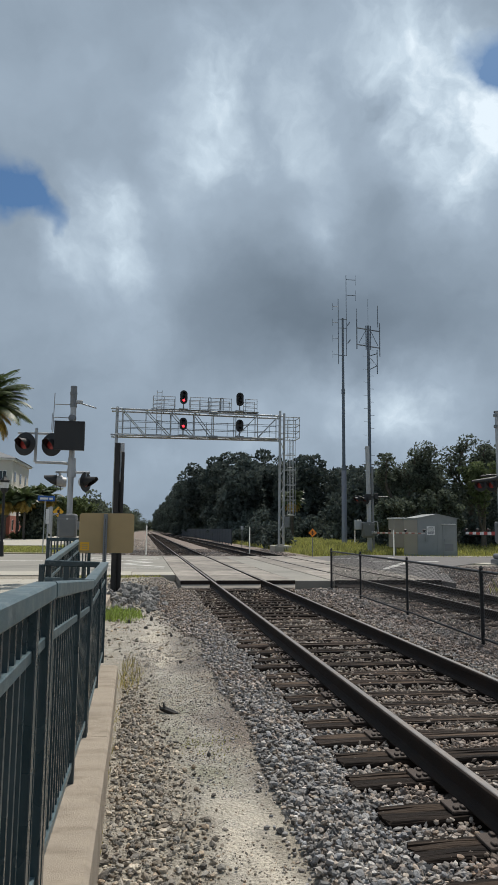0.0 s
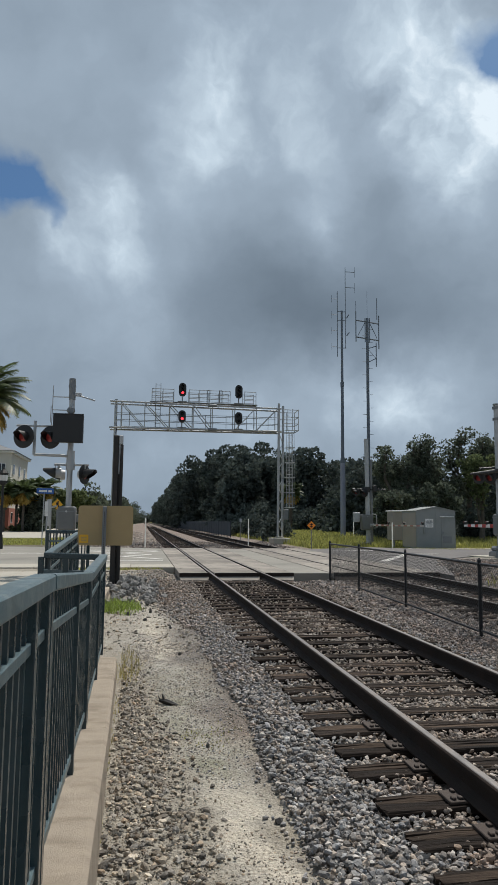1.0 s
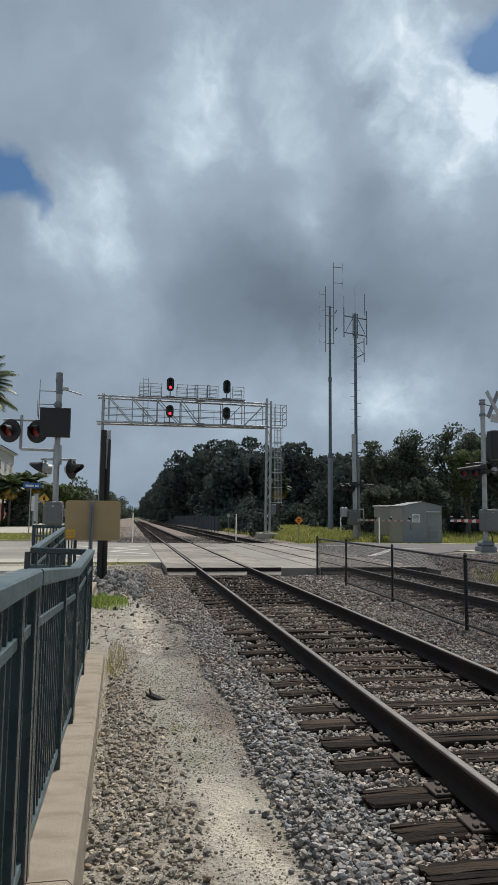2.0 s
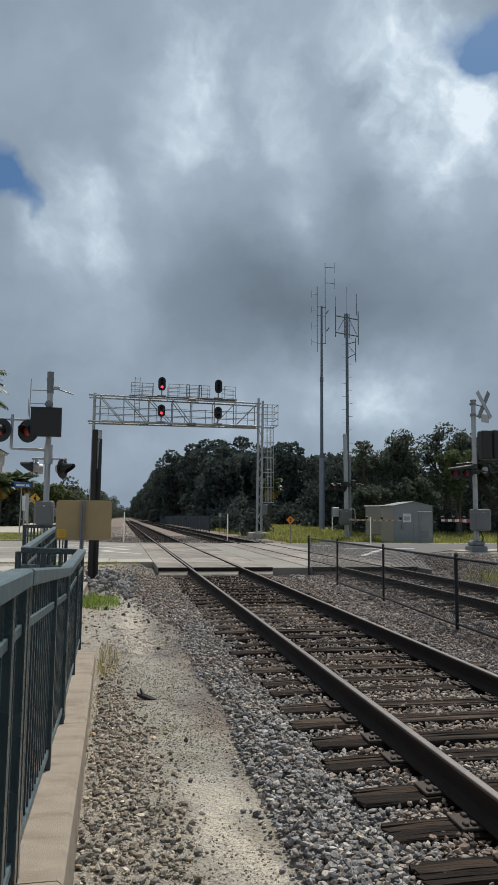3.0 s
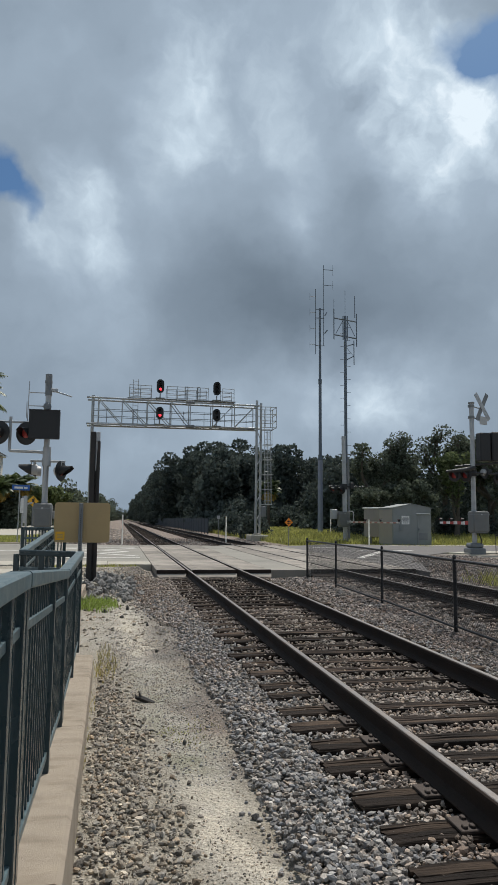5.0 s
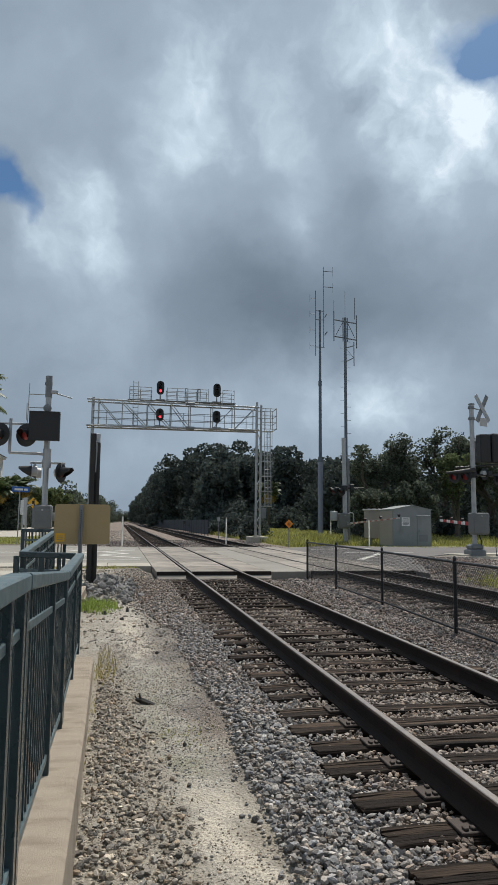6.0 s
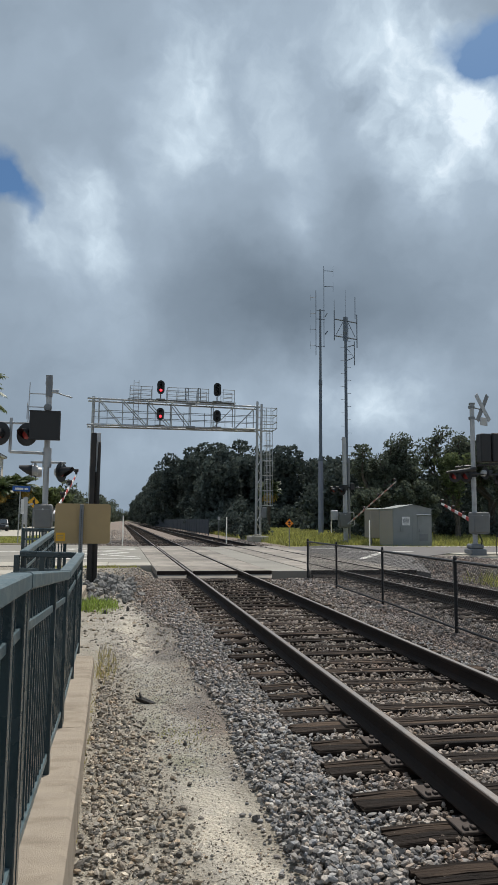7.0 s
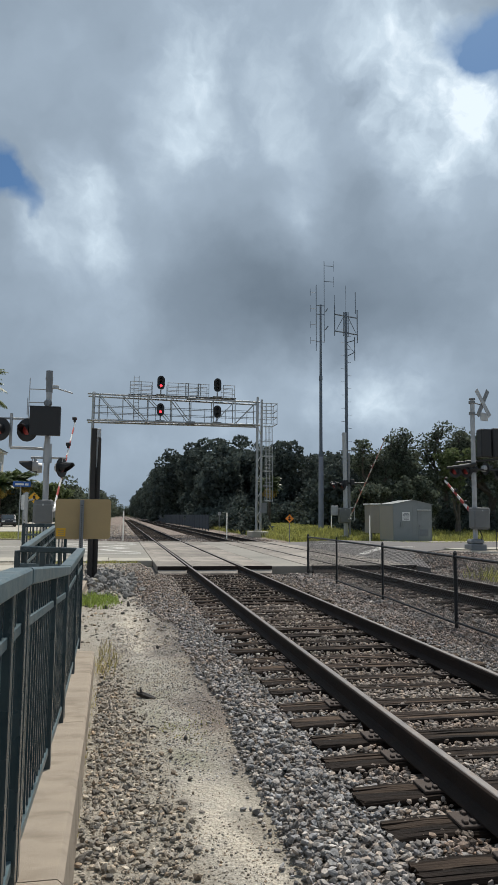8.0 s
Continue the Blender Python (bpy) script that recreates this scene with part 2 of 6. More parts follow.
MAST_BLUE = material("blue_grey_steel", (0.12, 0.145, 0.18), 0.6, metal=0.2, vary=0.15, scale=2, fine=30, bump=0.05)
ALUMINIUM = material("brushed_aluminium", (0.45, 0.45, 0.45), 0.6, metal=0.3, vary=0.1, scale=5, fine=90, bump=0.08)
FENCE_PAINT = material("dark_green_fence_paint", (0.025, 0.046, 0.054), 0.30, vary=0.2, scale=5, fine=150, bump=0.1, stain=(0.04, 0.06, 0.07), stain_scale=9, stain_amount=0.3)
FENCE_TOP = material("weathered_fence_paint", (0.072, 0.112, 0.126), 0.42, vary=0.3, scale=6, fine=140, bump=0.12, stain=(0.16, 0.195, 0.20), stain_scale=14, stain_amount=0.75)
BLACK = material("black_paint", (0.012, 0.012, 0.013), 0.5, vary=0.2, scale=6, fine=80, bump=0.08)
BLACK_WIRE = material("black_coated_wire", (0.02, 0.02, 0.02), 0.6, vary=0.2, bump=0)
RUSTY_POLE = material("tarred_pole", (0.016, 0.014, 0.013), 0.6, vary=0.3, scale=4, fine=60, bump=0.2, stain=(0.045, 0.03, 0.024), stain_scale=2.5, stain_amount=0.6)
TAN = material("tan_sign_back", (0.40, 0.288, 0.14), 0.55, vary=0.1, scale=3, fine=60, bump=0.05, stain=(0.28, 0.21, 0.10), stain_scale=1.5)
YELLOW = material("yellow_sign", (0.75, 0.40, 0.02), 0.5, vary=0.08, bump=0)
ORANGE = material("orange_sign", (0.85, 0.26, 0.02), 0.5, vary=0.08, bump=0)
BLUE = material("blue_sign", (0.02, 0.10, 0.38), 0.5, vary=0.08, bump=0)
WHITE = material("white_paint", (0.72, 0.72, 0.70), 0.5, vary=0.08, scale=5, bump=0.05, stain=(0.5, 0.48, 0.44), stain_scale=4)
RED = material("red_paint", (0.42, 0.05, 0.04), 0.6, vary=0.1, bump=0.05)
# the far arm's stripes: haze over the distance is greyed into these colours
HAZY_RED = material("hazy_red_paint", (0.36, 0.16, 0.13), 0.7, vary=0.15, bump=0.05)
HAZY_WHITE = material("hazy_white_paint", (0.50, 0.46, 0.42), 0.7, vary=0.12, bump=0.05)
RED_LENS = material("dark_red_lens", (0.10, 0.008, 0.008), 0.5, vary=0.1, bump=0)
RED_DIM = material("flashing_red_lens", (0.22, 0.025, 0.022), 0.5, vary=0.1, bump=0, emit=0.07)
RED_GLOW = material("lit_red_lens", (1.0, 0.035, 0.05), 0.3, vary=0.0, bump=0, emit=2.5)
MARKER = material("white_plastic", (0.88, 0.87, 0.84), 0.6, vary=0.04, bump=0, translucent=0.75)
DARK_LENS = material("dark_lens", (0.02, 0.02, 0.022), 0.2, vary=0.1, bump=0)
MACHINE = material("machine_grey_paint", (0.14, 0.145, 0.145), 0.6, vary=0.12, scale=4, fine=60, bump=0.08)
CABINET = material("cabinet_aluminium", (0.24, 0.255, 0.25), 0.55, metal=0.2, vary=0.08, scale=1.5, fine=40, bump=0.05, stain=(0.14, 0.15, 0.145), stain_scale=1.2, stain_amount=0.4)
CABINET_BEIGE = material("beige_cabinet_steel", (0.31, 0.28, 0.25), 0.6, vary=0.08, scale=1.5, fine=40, bump=0.05)
LEAF = material("oak_leaf", (0.115, 0.135, 0.10), 0.8, spec=0.15, vary=0.3, scale=0.5, fine=4, bump=0, island=0.55, translucent=0.35)
LEAF_DARK = material("woods_leaf", (0.088, 0.107, 0.096), 0.85, spec=0.1, vary=0.3, scale=0.15, fine=2, bump=0, island=0.5, translucent=0.25)
LEAF_LIGHT = material("bright_leaf", (0.13, 0.16, 0.075), 0.75, spec=0.15, vary=0.3, scale=0.7, fine=4, bump=0, island=0.5, translucent=0.4)
PALM_LEAF = material("palm_leaf", (0.085, 0.115, 0.045), 0.5, vary=0.3, scale=1.5, fine=8, bump=0, island=0.4, translucent=0.3)
PALM_DRY = material("dry_palm_leaf", (0.42, 0.29, 0.07), 0.7, vary=0.3, scale=1.5, fine=8, bump=0, island=0.4, translucent=0.3)
GRASS = material("grass_blade", (0.34, 0.335, 0.10), 0.6, vary=0.3, scale=0.6, fine=5, bump=0, island=0.5, translucent=0.4)
TUFT = material("lush_grass_blade", (0.25, 0.33, 0.07), 0.6, vary=0.3, scale=2, fine=20, bump=0, island=0.5, translucent=0.45)
DRY_GRASS = material("dry_grass_blade", (0.40, 0.34, 0.12), 0.7, vary=0.3, scale=0.6, fine=5, bump=0, island=0.4, translucent=0.3)
BARK = material("bark", (0.10, 0.085, 0.07), 0.9, vary=0.4, scale=5, fine=30, bump=0.8, depth=0.03)
STUCCO = material("cream_stucco", (0.56, 0.53, 0.47), 0.85, vary=0.07, scale=0.8, fine=20, bump=0.1)
BRICK_RED = material("red_brick_wall", (0.28, 0.09, 0.06), 0.85, vary=0.2, scale=3, fine=25, bump=0.2)
ROOF = material("grey_roof", (0.16, 0.165, 0.17), 0.7, vary=0.15, scale=1, fine=10, bump=0.1)
GLASS = material("window_glass", (0.03, 0.04, 0.05), 0.08, vary=0.1, bump=0)
CAR_DARK = material("dark_car_paint", (0.02, 0.022, 0.025), 0.25, vary=0.05, bump=0)
CAR_SILVER = material("silver_car_paint", (0.5, 0.5, 0.5), 0.3, metal=0.4, vary=0.05, bump=0)
RUBBER = material("tyre_rubber", (0.02, 0.02, 0.02), 0.8, vary=0.1, bump=0.1)

# ---- mesh helpers ----
RNG = np.random.default_rng(7)


class Shape:
    """Gathers plain solids into one mesh."""

    def __init__(self):
        self.v, self.f = [], []

    def add(self, verts, faces, m=None):
        n = len(self.v)
        self.v += [tuple(m @ Vector(p)) if m else tuple(p) for p in verts]
        self.f += [tuple(i + n for i in f) for f in faces]
        return self

    def box(self, x0, x1, y0, y1, z0, z1, bevel=0.0, m=None):
        bm = bmesh.new()
        bmesh.ops.create_cube(bm, size=1)
        for p in bm.verts:
            p.co = Vector(((x0 + x1) / 2 + p.co.x * (x1 - x0), (y0 + y1) / 2 + p.co.y * (y1 - y0), (z0 + z1) / 2 + p.co.z * (z1 - z0)))
        if bevel:
            bmesh.ops.bevel(bm, geom=bm.edges[:], offset=bevel, segments=1, affect="EDGES")
        bm.verts.index_update()
        self.add([p.co for p in bm.verts], [[q.index for q in f.verts] for f in bm.faces], m)
        bm.free()
        return self

    def tube(self, p0, p1, r0, r1=None, n=10, cap=True):
        p0, p1 = Vector(p0), Vector(p1)
        r1 = r0 if r1 is None else r1
        q = (p1 - p0).to_track_quat("Z", "Y").to_matrix()
        vs = []
        for p, r in ((p0, r0), (p1, r1)):
            vs += [p + q @ Vector((r * math.cos(2 * math.pi * i / n), r * math.sin(2 * math.pi * i / n), 0)) for i in range(n)]
        fs = [(i, (i + 1) % n, n + (i + 1) % n, n + i) for i in range(n)]
        if cap:
            fs += [tuple(range(n - 1, -1, -1)), tuple(range(n, 2 * n))]
        return self.add(vs, fs)

    def path(self, pts, r, n=6):
        for a, b in zip(pts, pts[1:]):
            self.tube(a, b, r, n=n)
        return self

    def extrude(self, outline, a, b, m=None):
        """An outline of (x, z) drawn out along y from a to b."""
        n = len(outline)
        vs = [(x, a, z) for x, z in outline] + [(x, b, z) for x, z in outline]
        fs = [(i, (i + 1) % n, n + (i + 1) % n, n + i) for i in range(n)]
        fs += [tuple(range(n - 1, -1, -1)), tuple(range(n, 2 * n))]
        return self.add(vs, fs, m)

    def slab(self, outline, z0, z1):
        """An outline of (x, y) between two heights."""
        n = len(outline)
        vs = [(x, y, z0) for x, y in outline] + [(x, y, z1) for x, y in outline]
        fs = [(i, (i + 1) % n, n + (i + 1) % n, n + i) for i in range(n)]
        fs += [tuple(range(n - 1, -1, -1)), tuple(range(n, 2 * n))]
        return self.add(vs, fs)

    def lathe(self, profile, m, n=20):
        """A profile of (radius, height) turned about m's z axis."""
        vs = [(r * math.cos(2 * math.pi * i / n), r * math.sin(2 * math.pi * i / n), z) for r, z in profile for i in range(n)]
        fs = [(k * n + i, k * n + (i + 1) % n, (k + 1) * n + (i + 1) % n, (k + 1) * n + i) for k in range(len(profile) - 1) for i in range(n)]
        fs += [tuple(range(n - 1, -1, -1)), tuple((len(profile) - 1) * n + i for i in range(n))]
        return self.add(vs, fs, m)

    def mesh(self, name, mat, smooth=False):
        me = bpy.data.meshes.new(name)
        me.from_pydata(self.v, [], self.f)
        bm = bmesh.new()
        bm.from_mesh(me)
        bmesh.ops.recalc_face_normals(bm, faces=bm.faces[:])
        bm.to_mesh(me)
        bm.free()
        me.materials.append(mat)
        if smooth:
            me.shade_smooth()
            me.set_sharp_from_angle(angle=radians(40))
        return me


def part(name, shape, mat, parent=None, label="", smooth=False):
    ob = new(name, shape.mesh(name, mat, smooth) if isinstance(shape, Shape) else shape)
    if parent:
        ob.parent = parent
    if label:
        ob["label"] = label
    return ob


def thing(name, label, category, group="", kind="", at=None):
    ob = new(name)
    ob.empty_display_size = 0.2
    if at is not None:
        ob.matrix_world = at
    return tagged(ob, label, category, group, kind)


def tri_mesh(name, verts, tris, mat, smooth=False):
    me = bpy.data.meshes.new(name)
    me.vertices.add(len(verts))
    me.vertices.foreach_set("co", np.ascontiguousarray(verts, dtype=np.float32).ravel())
    me.loops.add(tris.size)
    me.loops.foreach_set("vertex_index", np.ascontiguousarray(tris, dtype=np.int32).ravel())
    me.polygons.add(len(tris))
    me.polygons.foreach_set("loop_start", np.arange(0, tris.size, tris.shape[1], dtype=np.int32))
    me.update(calc_edges=True)
    me.materials.append(mat)
    if smooth:
        me.shade_smooth()
    else:
        me.shade_flat()
    return me


def ico():
    bm = bmesh.new()
    bmesh.ops.create_icosphere(bm, subdivisions=1, radius=1)
    v = np.array([p.co[:] for p in bm.verts])
    f = np.array([[p.index for p in q.verts] for q in bm.faces])
    bm.free()
    return v, f


ICO_V, ICO_F = ico()


def stones_mesh(name, pos, size, mat, flat=0.7):
    """Broken stones at pos (n x 3) of the sizes given, as one mesh."""
    n = len(pos)
    v = np.repeat(ICO_V[None], n, 0)
    # broken faces: corners pulled in and out, then pressed against a few cutting planes
    v = v * RNG.uniform(0.72, 1.2, (n, len(ICO_V), 1))
    for _ in range(4):
        d = RNG.normal(size=(n, 1, 3))
        d /= np.linalg.norm(d, axis=2, keepdims=True)
        s = (v * d).sum(2, keepdims=True)
        v = v - d * np.maximum(0, s - RNG.uniform(0.4, 0.75, (n, 1, 1)))
    v *= RNG.uniform([0.75, 0.6, 0.45 * flat / 0.7], [1.3, 1.0, 0.85 * flat / 0.7], (n, 3))[:, None, :]
    a = RNG.uniform(0, 2 * math.pi, n)
    b = RNG.normal(0, 0.35, n)
    ca, sa, cb, sb = np.cos(a), np.sin(a), np.cos(b), np.sin(b)
    x, y, z = v[..., 0], v[..., 1], v[..., 2]
    x, z = x * cb[:, None] + z * sb[:, None], -x * sb[:, None] + z * cb[:, None]
    x, y = x * ca[:, None] - y * sa[:, None], x * sa[:, None] + y * ca[:, None]
    v = np.stack([x, y, z], 2) * np.asarray(size)[:, None, None] + pos[:, None, :]
    f = ICO_F[None] + (np.arange(n) * len(ICO_V))[:, None, None]
    return tri_mesh(name, v.reshape(-1, 3), f.reshape(-1, 3), mat)


def leaves_mesh(name, pos, size, mat, droop=0.0, long=1.6):
    """Single leaves or leaf sprays: folded quads at pos, turned at random."""
    n = len(pos)
    a = RNG.normal(size=(n, 3))
    a[:, 2] -= droop
    a /= np.linalg.norm(a, axis=1, keepdims=True)
    b = np.cross(a, RNG.normal(size=(n, 3)))
    b /= np.linalg.norm(b, axis=1, keepdims=True)
    c = np.cross(a, b)
    s = np.asarray(size)[:, None]
    v = np.stack([pos - a * s * long / 2, pos + b * s * 0.5 + c * s * 0.18, pos + a * s * long / 2, pos - b * s * 0.5 + c * s * 0.18], 1).reshape(-1, 3)
    f = np.array([[0, 1, 2], [0, 2, 3]])[None] + (np.arange(n) * 4)[:, None, None]
    return tri_mesh(name, v, f.reshape(-1, 3), mat)


def blades_mesh(name, pos, height, mat, lean=0.35, width=0.012):
    """Grass blades, each two bent triangles' strips from the ground up."""
    n = len(pos)
    a = RNG.uniform(0, 2 * math.pi, n)
    side = np.stack([np.cos(a), np.sin(a), np.zeros(n)], 1) * width
    h = np.asarray(height)[:, None]
    tip = np.concatenate([RNG.normal(0, lean, (n, 2)), np.ones((n, 1))], 1) * h
    mid = tip * [0.4, 0.4, 0.6]
    v = np.stack([pos - side, pos + side, pos + mid + side * 0.7, pos + mid - side * 0.7, pos + tip], 1).reshape(-1, 3)
    f = np.array([[0, 1, 2], [0, 2, 3], [3, 2, 4]])[None] + (np.arange(n) * 5)[:, None, None]
    return tri_mesh(name, v, f.reshape(-1, 3), mat)


# ---- ground ----
RAIL_A, RAIL_B = 2.045, 3.575          # rail heads of the first track
RAIL_C, RAIL_D = 6.66, 8.17          # and of the second
PANEL_NEAR, PANEL_FAR = 20.2, 39.6   # the crossing, along the track


def smooth_step(a, b, x):
    t = np.clip((x - a) / (b - a), 0, 1)
    return t * t * (3 - 2 * t)


def ground_height(x, y):
    """The lie of the land: the flat bed, the ballast shoulders, and the grass bank beyond the road."""
    z = -0.03 - 0.05 * smooth_step(1.05, 1.5, x) * (1 - smooth_step(9.6, 11.5, x))
    z = z + 0.035 * np.sin(x * 2.1 + 1.3 * np.sin(y * 0.7)) * np.cos(y * 0.9) * (1 - smooth_step(1.0, 1.4, x)) * smooth_step(-0.2, 0.3, x)
    z = z + 0.16 * smooth_step(18.5, 22.6, y) * (1 - smooth_step(0.6, 1.0, x)) * (1 - smooth_step(26, 40, y))
    z = z + 0.17 * smooth_step(9.4, 10.8, x) * smooth_step(15, 23, y) * (1 - smooth_step(30, 38, y))
    z = z + 0.42 * smooth_step(11, 16, x) * smooth_step(44, 60, y)
    z = z - 0.25 * smooth_step(-4, -9, x) * smooth_step(120, 300, y)
    return z


def path_left(y):
    """Where the gravel by the kerb gives way to the trodden path."""
    return np.interp(y, [3.4, 4.1, 5.1, 6.6, 7.8, 9.1, 12.1], [0.48, 0.40, 0.23, 0.07, -0.04, -0.15, -0.6])


def path_right(y):
    """Where the path runs into the ballast."""
    return np.interp(y, [3.4, 4.5, 5.7, 7.7, 9.0, 10.8, 12.7, 14.4, 17.0, 20.0], [0.85, 0.80, 0.84, 0.80, 0.82, 0.78, 0.46, 0.33, 0.2, 0.1])


def make_ground():
    def axis(stops):
        out = [stops[0][0]]
        for (a, _), (b, step) in zip(stops, stops[1:]):
            n = max(1, round((b - a) / step))
            out += [a + (b - a) * (i + 1) / n for i in range(n)]
        return np.array(out)

    xs = axis([(-1500, 0), (-200, 325), (-30, 17), (-3, 2.7), (-0.6, 0.3), (5, 0.08), (20, 0.6), (60, 2), (200, 14), (1500, 325)])
    ys = axis([(-300, 0), (-20, 70), (1, 3), (12, 0.1), (24, 0.4), (100, 2), (300, 10), (3000, 300)])
    gx, gy = np.meshgrid(xs, ys)
    z = ground_height(gx, gy)
    near = (gx > -0.6) & (gx < 5) & (gy > 1) & (gy < 12)
    z = z + near * RNG.normal(0, 0.0012, z.shape)
    v = np.stack([gx, gy, z], 2).reshape(-1, 3)
    w = len(xs)
    i = (np.arange(len(ys) - 1)[:, None] * w + np.arange(w - 1)[None]).ravel()
    f = np.stack([i, i + 1, i + 1 + w, i + w], 1)
    ob = new("ground", tri_mesh("ground", v, f, ground_material(), True))
    tagged(ob, "sandy gravel ground with pale trodden path and grass patches", "ground", kind="structure")


def ground_material():
    m = bpy.data.materials.new("sand_and_gravel")
    m.use_nodes = True
    nt = m.node_tree
    N, L = nt.nodes.new, nt.links.new
    b = nt.nodes["Principled BSDF"]
    b.inputs["Roughness"].default_value = 0.95
    b.inputs["Specular IOR Level"].default_value = 0.2
    tc = N("ShaderNodeTexCoord").outputs["Object"]
    sep = N("ShaderNodeSeparateXYZ")
    L(tc, sep.inputs[0])
    X, Y = sep.outputs[0], sep.outputs[1]

    def nz(s, detail=6, rough=0.55):
        n = N("ShaderNodeTexNoise")
        L(tc, n.inputs["Vector"])
        n.inputs["Scale"].default_value, n.inputs["Detail"].default_value, n.inputs["Roughness"].default_value = s, detail, rough
        return n.outputs["Fac"]

    def span(f, lo, hi, a=0.0, c=1.0):
        n = N("ShaderNodeMapRange")
        L(f, n.inputs[0])
        for i, v in zip((1, 2, 3, 4), (lo, hi, a, c)):
            n.inputs[i].default_value = v
        return n.outputs[0]

    def mul(a, c, op="MULTIPLY"):
        n = N("ShaderNodeMath")
        n.operation = op
        for i, v in enumerate((a, c)):
            if isinstance(v, (int, float)):
                n.inputs[i].default_value = v
            else:
                L(v, n.inputs[i])
        return n.outputs[0]

    def mixc(f, a, c):
        n = N("ShaderNodeMix")
        n.data_type = "RGBA"
        for sock, v in (("Factor", f), ("A", a), ("B", c)):
            if isinstance(v, (int, float)):
                n.inputs[sock].default_value = v
            elif isinstance(v, tuple):
                n.inputs[sock].default_value = (*v, 1)
            else:
                L(v, n.inputs[sock])
        return n.outputs["Result"]

    def lookup(edge):
        """The path's edge as a ramp along y, from 3 to 20 m."""
        rp = N("ShaderNodeValToRGB")
        L(span(Y, 3.0, 20.0), rp.inputs[0])
        e = rp.color_ramp.elements
        ks = [i / 15 for i in range(16)]
        for i, k in enumerate(ks):
            v = float(edge(3.0 + 17.0 * k)) + 1.0
            el = e[0] if i == 0 else e[1] if i == 15 else e.new(k)
            el.position, el.color = k, (v, v, v, 1)
        return mul(rp.outputs[0], 1.0, "SUBTRACT")

    wob = span(nz(0.9, 5), 0.3, 0.7, -0.45, 0.45)
    xw = mul(X, wob, "ADD")
    grit = nz(55, 5, 0.7)
    pebble = N("ShaderNodeTexVoronoi")
    L(tc, pebble.inputs["Vector"])
    pebble.inputs["Scale"].default_value = 38
    # pebbly grey soil, with the pale sand of the path trodden into it
    soil = mixc(span(grit, 0.35, 0.65), (0.19, 0.17, 0.135), (0.40, 0.365, 0.31))
    soil = mixc(span(nz(1.4, 6), 0.5, 0.7, 0, 0.6), soil, (0.26, 0.225, 0.17))
    sand = mixc(span(grit, 0.3, 0.7), (0.40, 0.372, 0.318), (0.58, 0.548, 0.485))
    sand = mixc(span(nz(5, 7, 0.7), 0.42, 0.66, 0, 0.65), sand, (0.27, 0.25, 0.215))
    sand = mixc(span(nz(110, 4, 0.85), 0.52, 0.60, 0, 0.8), sand, (0.12, 0.11, 0.095))
    lo, hi = lookup(path_left), lookup(path_right)
    xs = mul(X, span(nz(2.2, 5), 0.3, 0.7, -0.16, 0.16), "ADD")
    from_left, from_right = mul(xs, lo, "SUBTRACT"), mul(hi, xs, "SUBTRACT")
    path = mul(span(from_left, -0.06, 0.12), span(from_right, -0.05, 0.1))
    path = mul(path, span(nz(1.7, 7, 0.6), 0.33, 0.56, 0.15, 1.0))
    bare = mul(mul(span(Y, 8.6, 10.0), span(Y, 15.0, 12.5)), mul(span(xw, 0.95, 0.55), span(nz(2.6, 7, 0.65), 0.40, 0.60, 0.1, 0.9)))
    path = mul(path, bare, "MAXIMUM")
    col = mixc(path, soil, sand)
    fine_sand = mul(mul(span(from_left, 0.04, 0.2), span(from_right, 0.0, 0.15)), mul(span(Y, 5.0, 4.2, 0.15, 0.8), mul(span(Y, 8.0, 9.2, 0.0, 0.75), span(Y, 13.2, 11.6)), "MAXIMUM"))
    col = mixc(mul(fine_sand, span(grit, 0.36, 0.5)), col, (0.60, 0.535, 0.435))
    # green film on the path
    damp = mul(span(Y, 8.6, 7.6), span(Y, 4.3, 5.2))
    col = mixc(mul(mul(damp, path), 0.45), col, (0.24, 0.235, 0.20))
    col = mixc(mul(mul(span(nz(2.3, 5), 0.46, 0.62, 0, 0.55), damp), path), col, (0.15, 0.155, 0.075))
    # grit on the trodden path
    col = mixc(mul(path, span(nz(75, 3, 0.85), 0.52, 0.58, 0, 0.7)), col, (0.11, 0.10, 0.085))
    col = mixc(mul(path, span(nz(48, 2, 0.7), 0.60, 0.66, 0, 0.5)), col, (0.62, 0.58, 0.52))
    # the ballast bed under the stones
    bed = mixc(span(grit, 0.3, 0.7), (0.08, 0.07, 0.06), (0.27, 0.245, 0.22))
    bed = mixc(span(nz(0.5, 5), 0.45, 0.65, 0, 0.7), bed, (0.20, 0.145, 0.115))
    far_bed = mixc(span(nz(9, 6, 0.8), 0.35, 0.65), (0.12, 0.095, 0.08), (0.31, 0.255, 0.22))
    bed = mixc(span(Y, 38, 41), bed, far_bed)
    left = mul(hi, span(Y, 30, 42, 0.0, -4.1), "ADD")
    in_bed = mul(span(mul(xw, left, "SUBTRACT"), -0.1, 0.25), span(xw, 16.5, 15.0))
    col = mixc(in_bed, col, bed)
    # grass land away from the railway
    turf = mixc(span(nz(0.6, 7, 0.65), 0.35, 0.65), (0.13, 0.16, 0.04), (0.28, 0.27, 0.09))
    right = mul(span(X, 10.8, 12.0), span(Y, 30, 33))
    leftg = mul(span(X, -4.4, -5.2), span(Y, 30, 34))
    col = mixc(mul(right, leftg, "MAXIMUM"), col, turf)
    L(col, b.inputs["Base Color"])
    bump = N("ShaderNodeBump")
    bump.inputs["Strength"].default_value, bump.inputs["Distance"].default_value = 0.7, 0.02
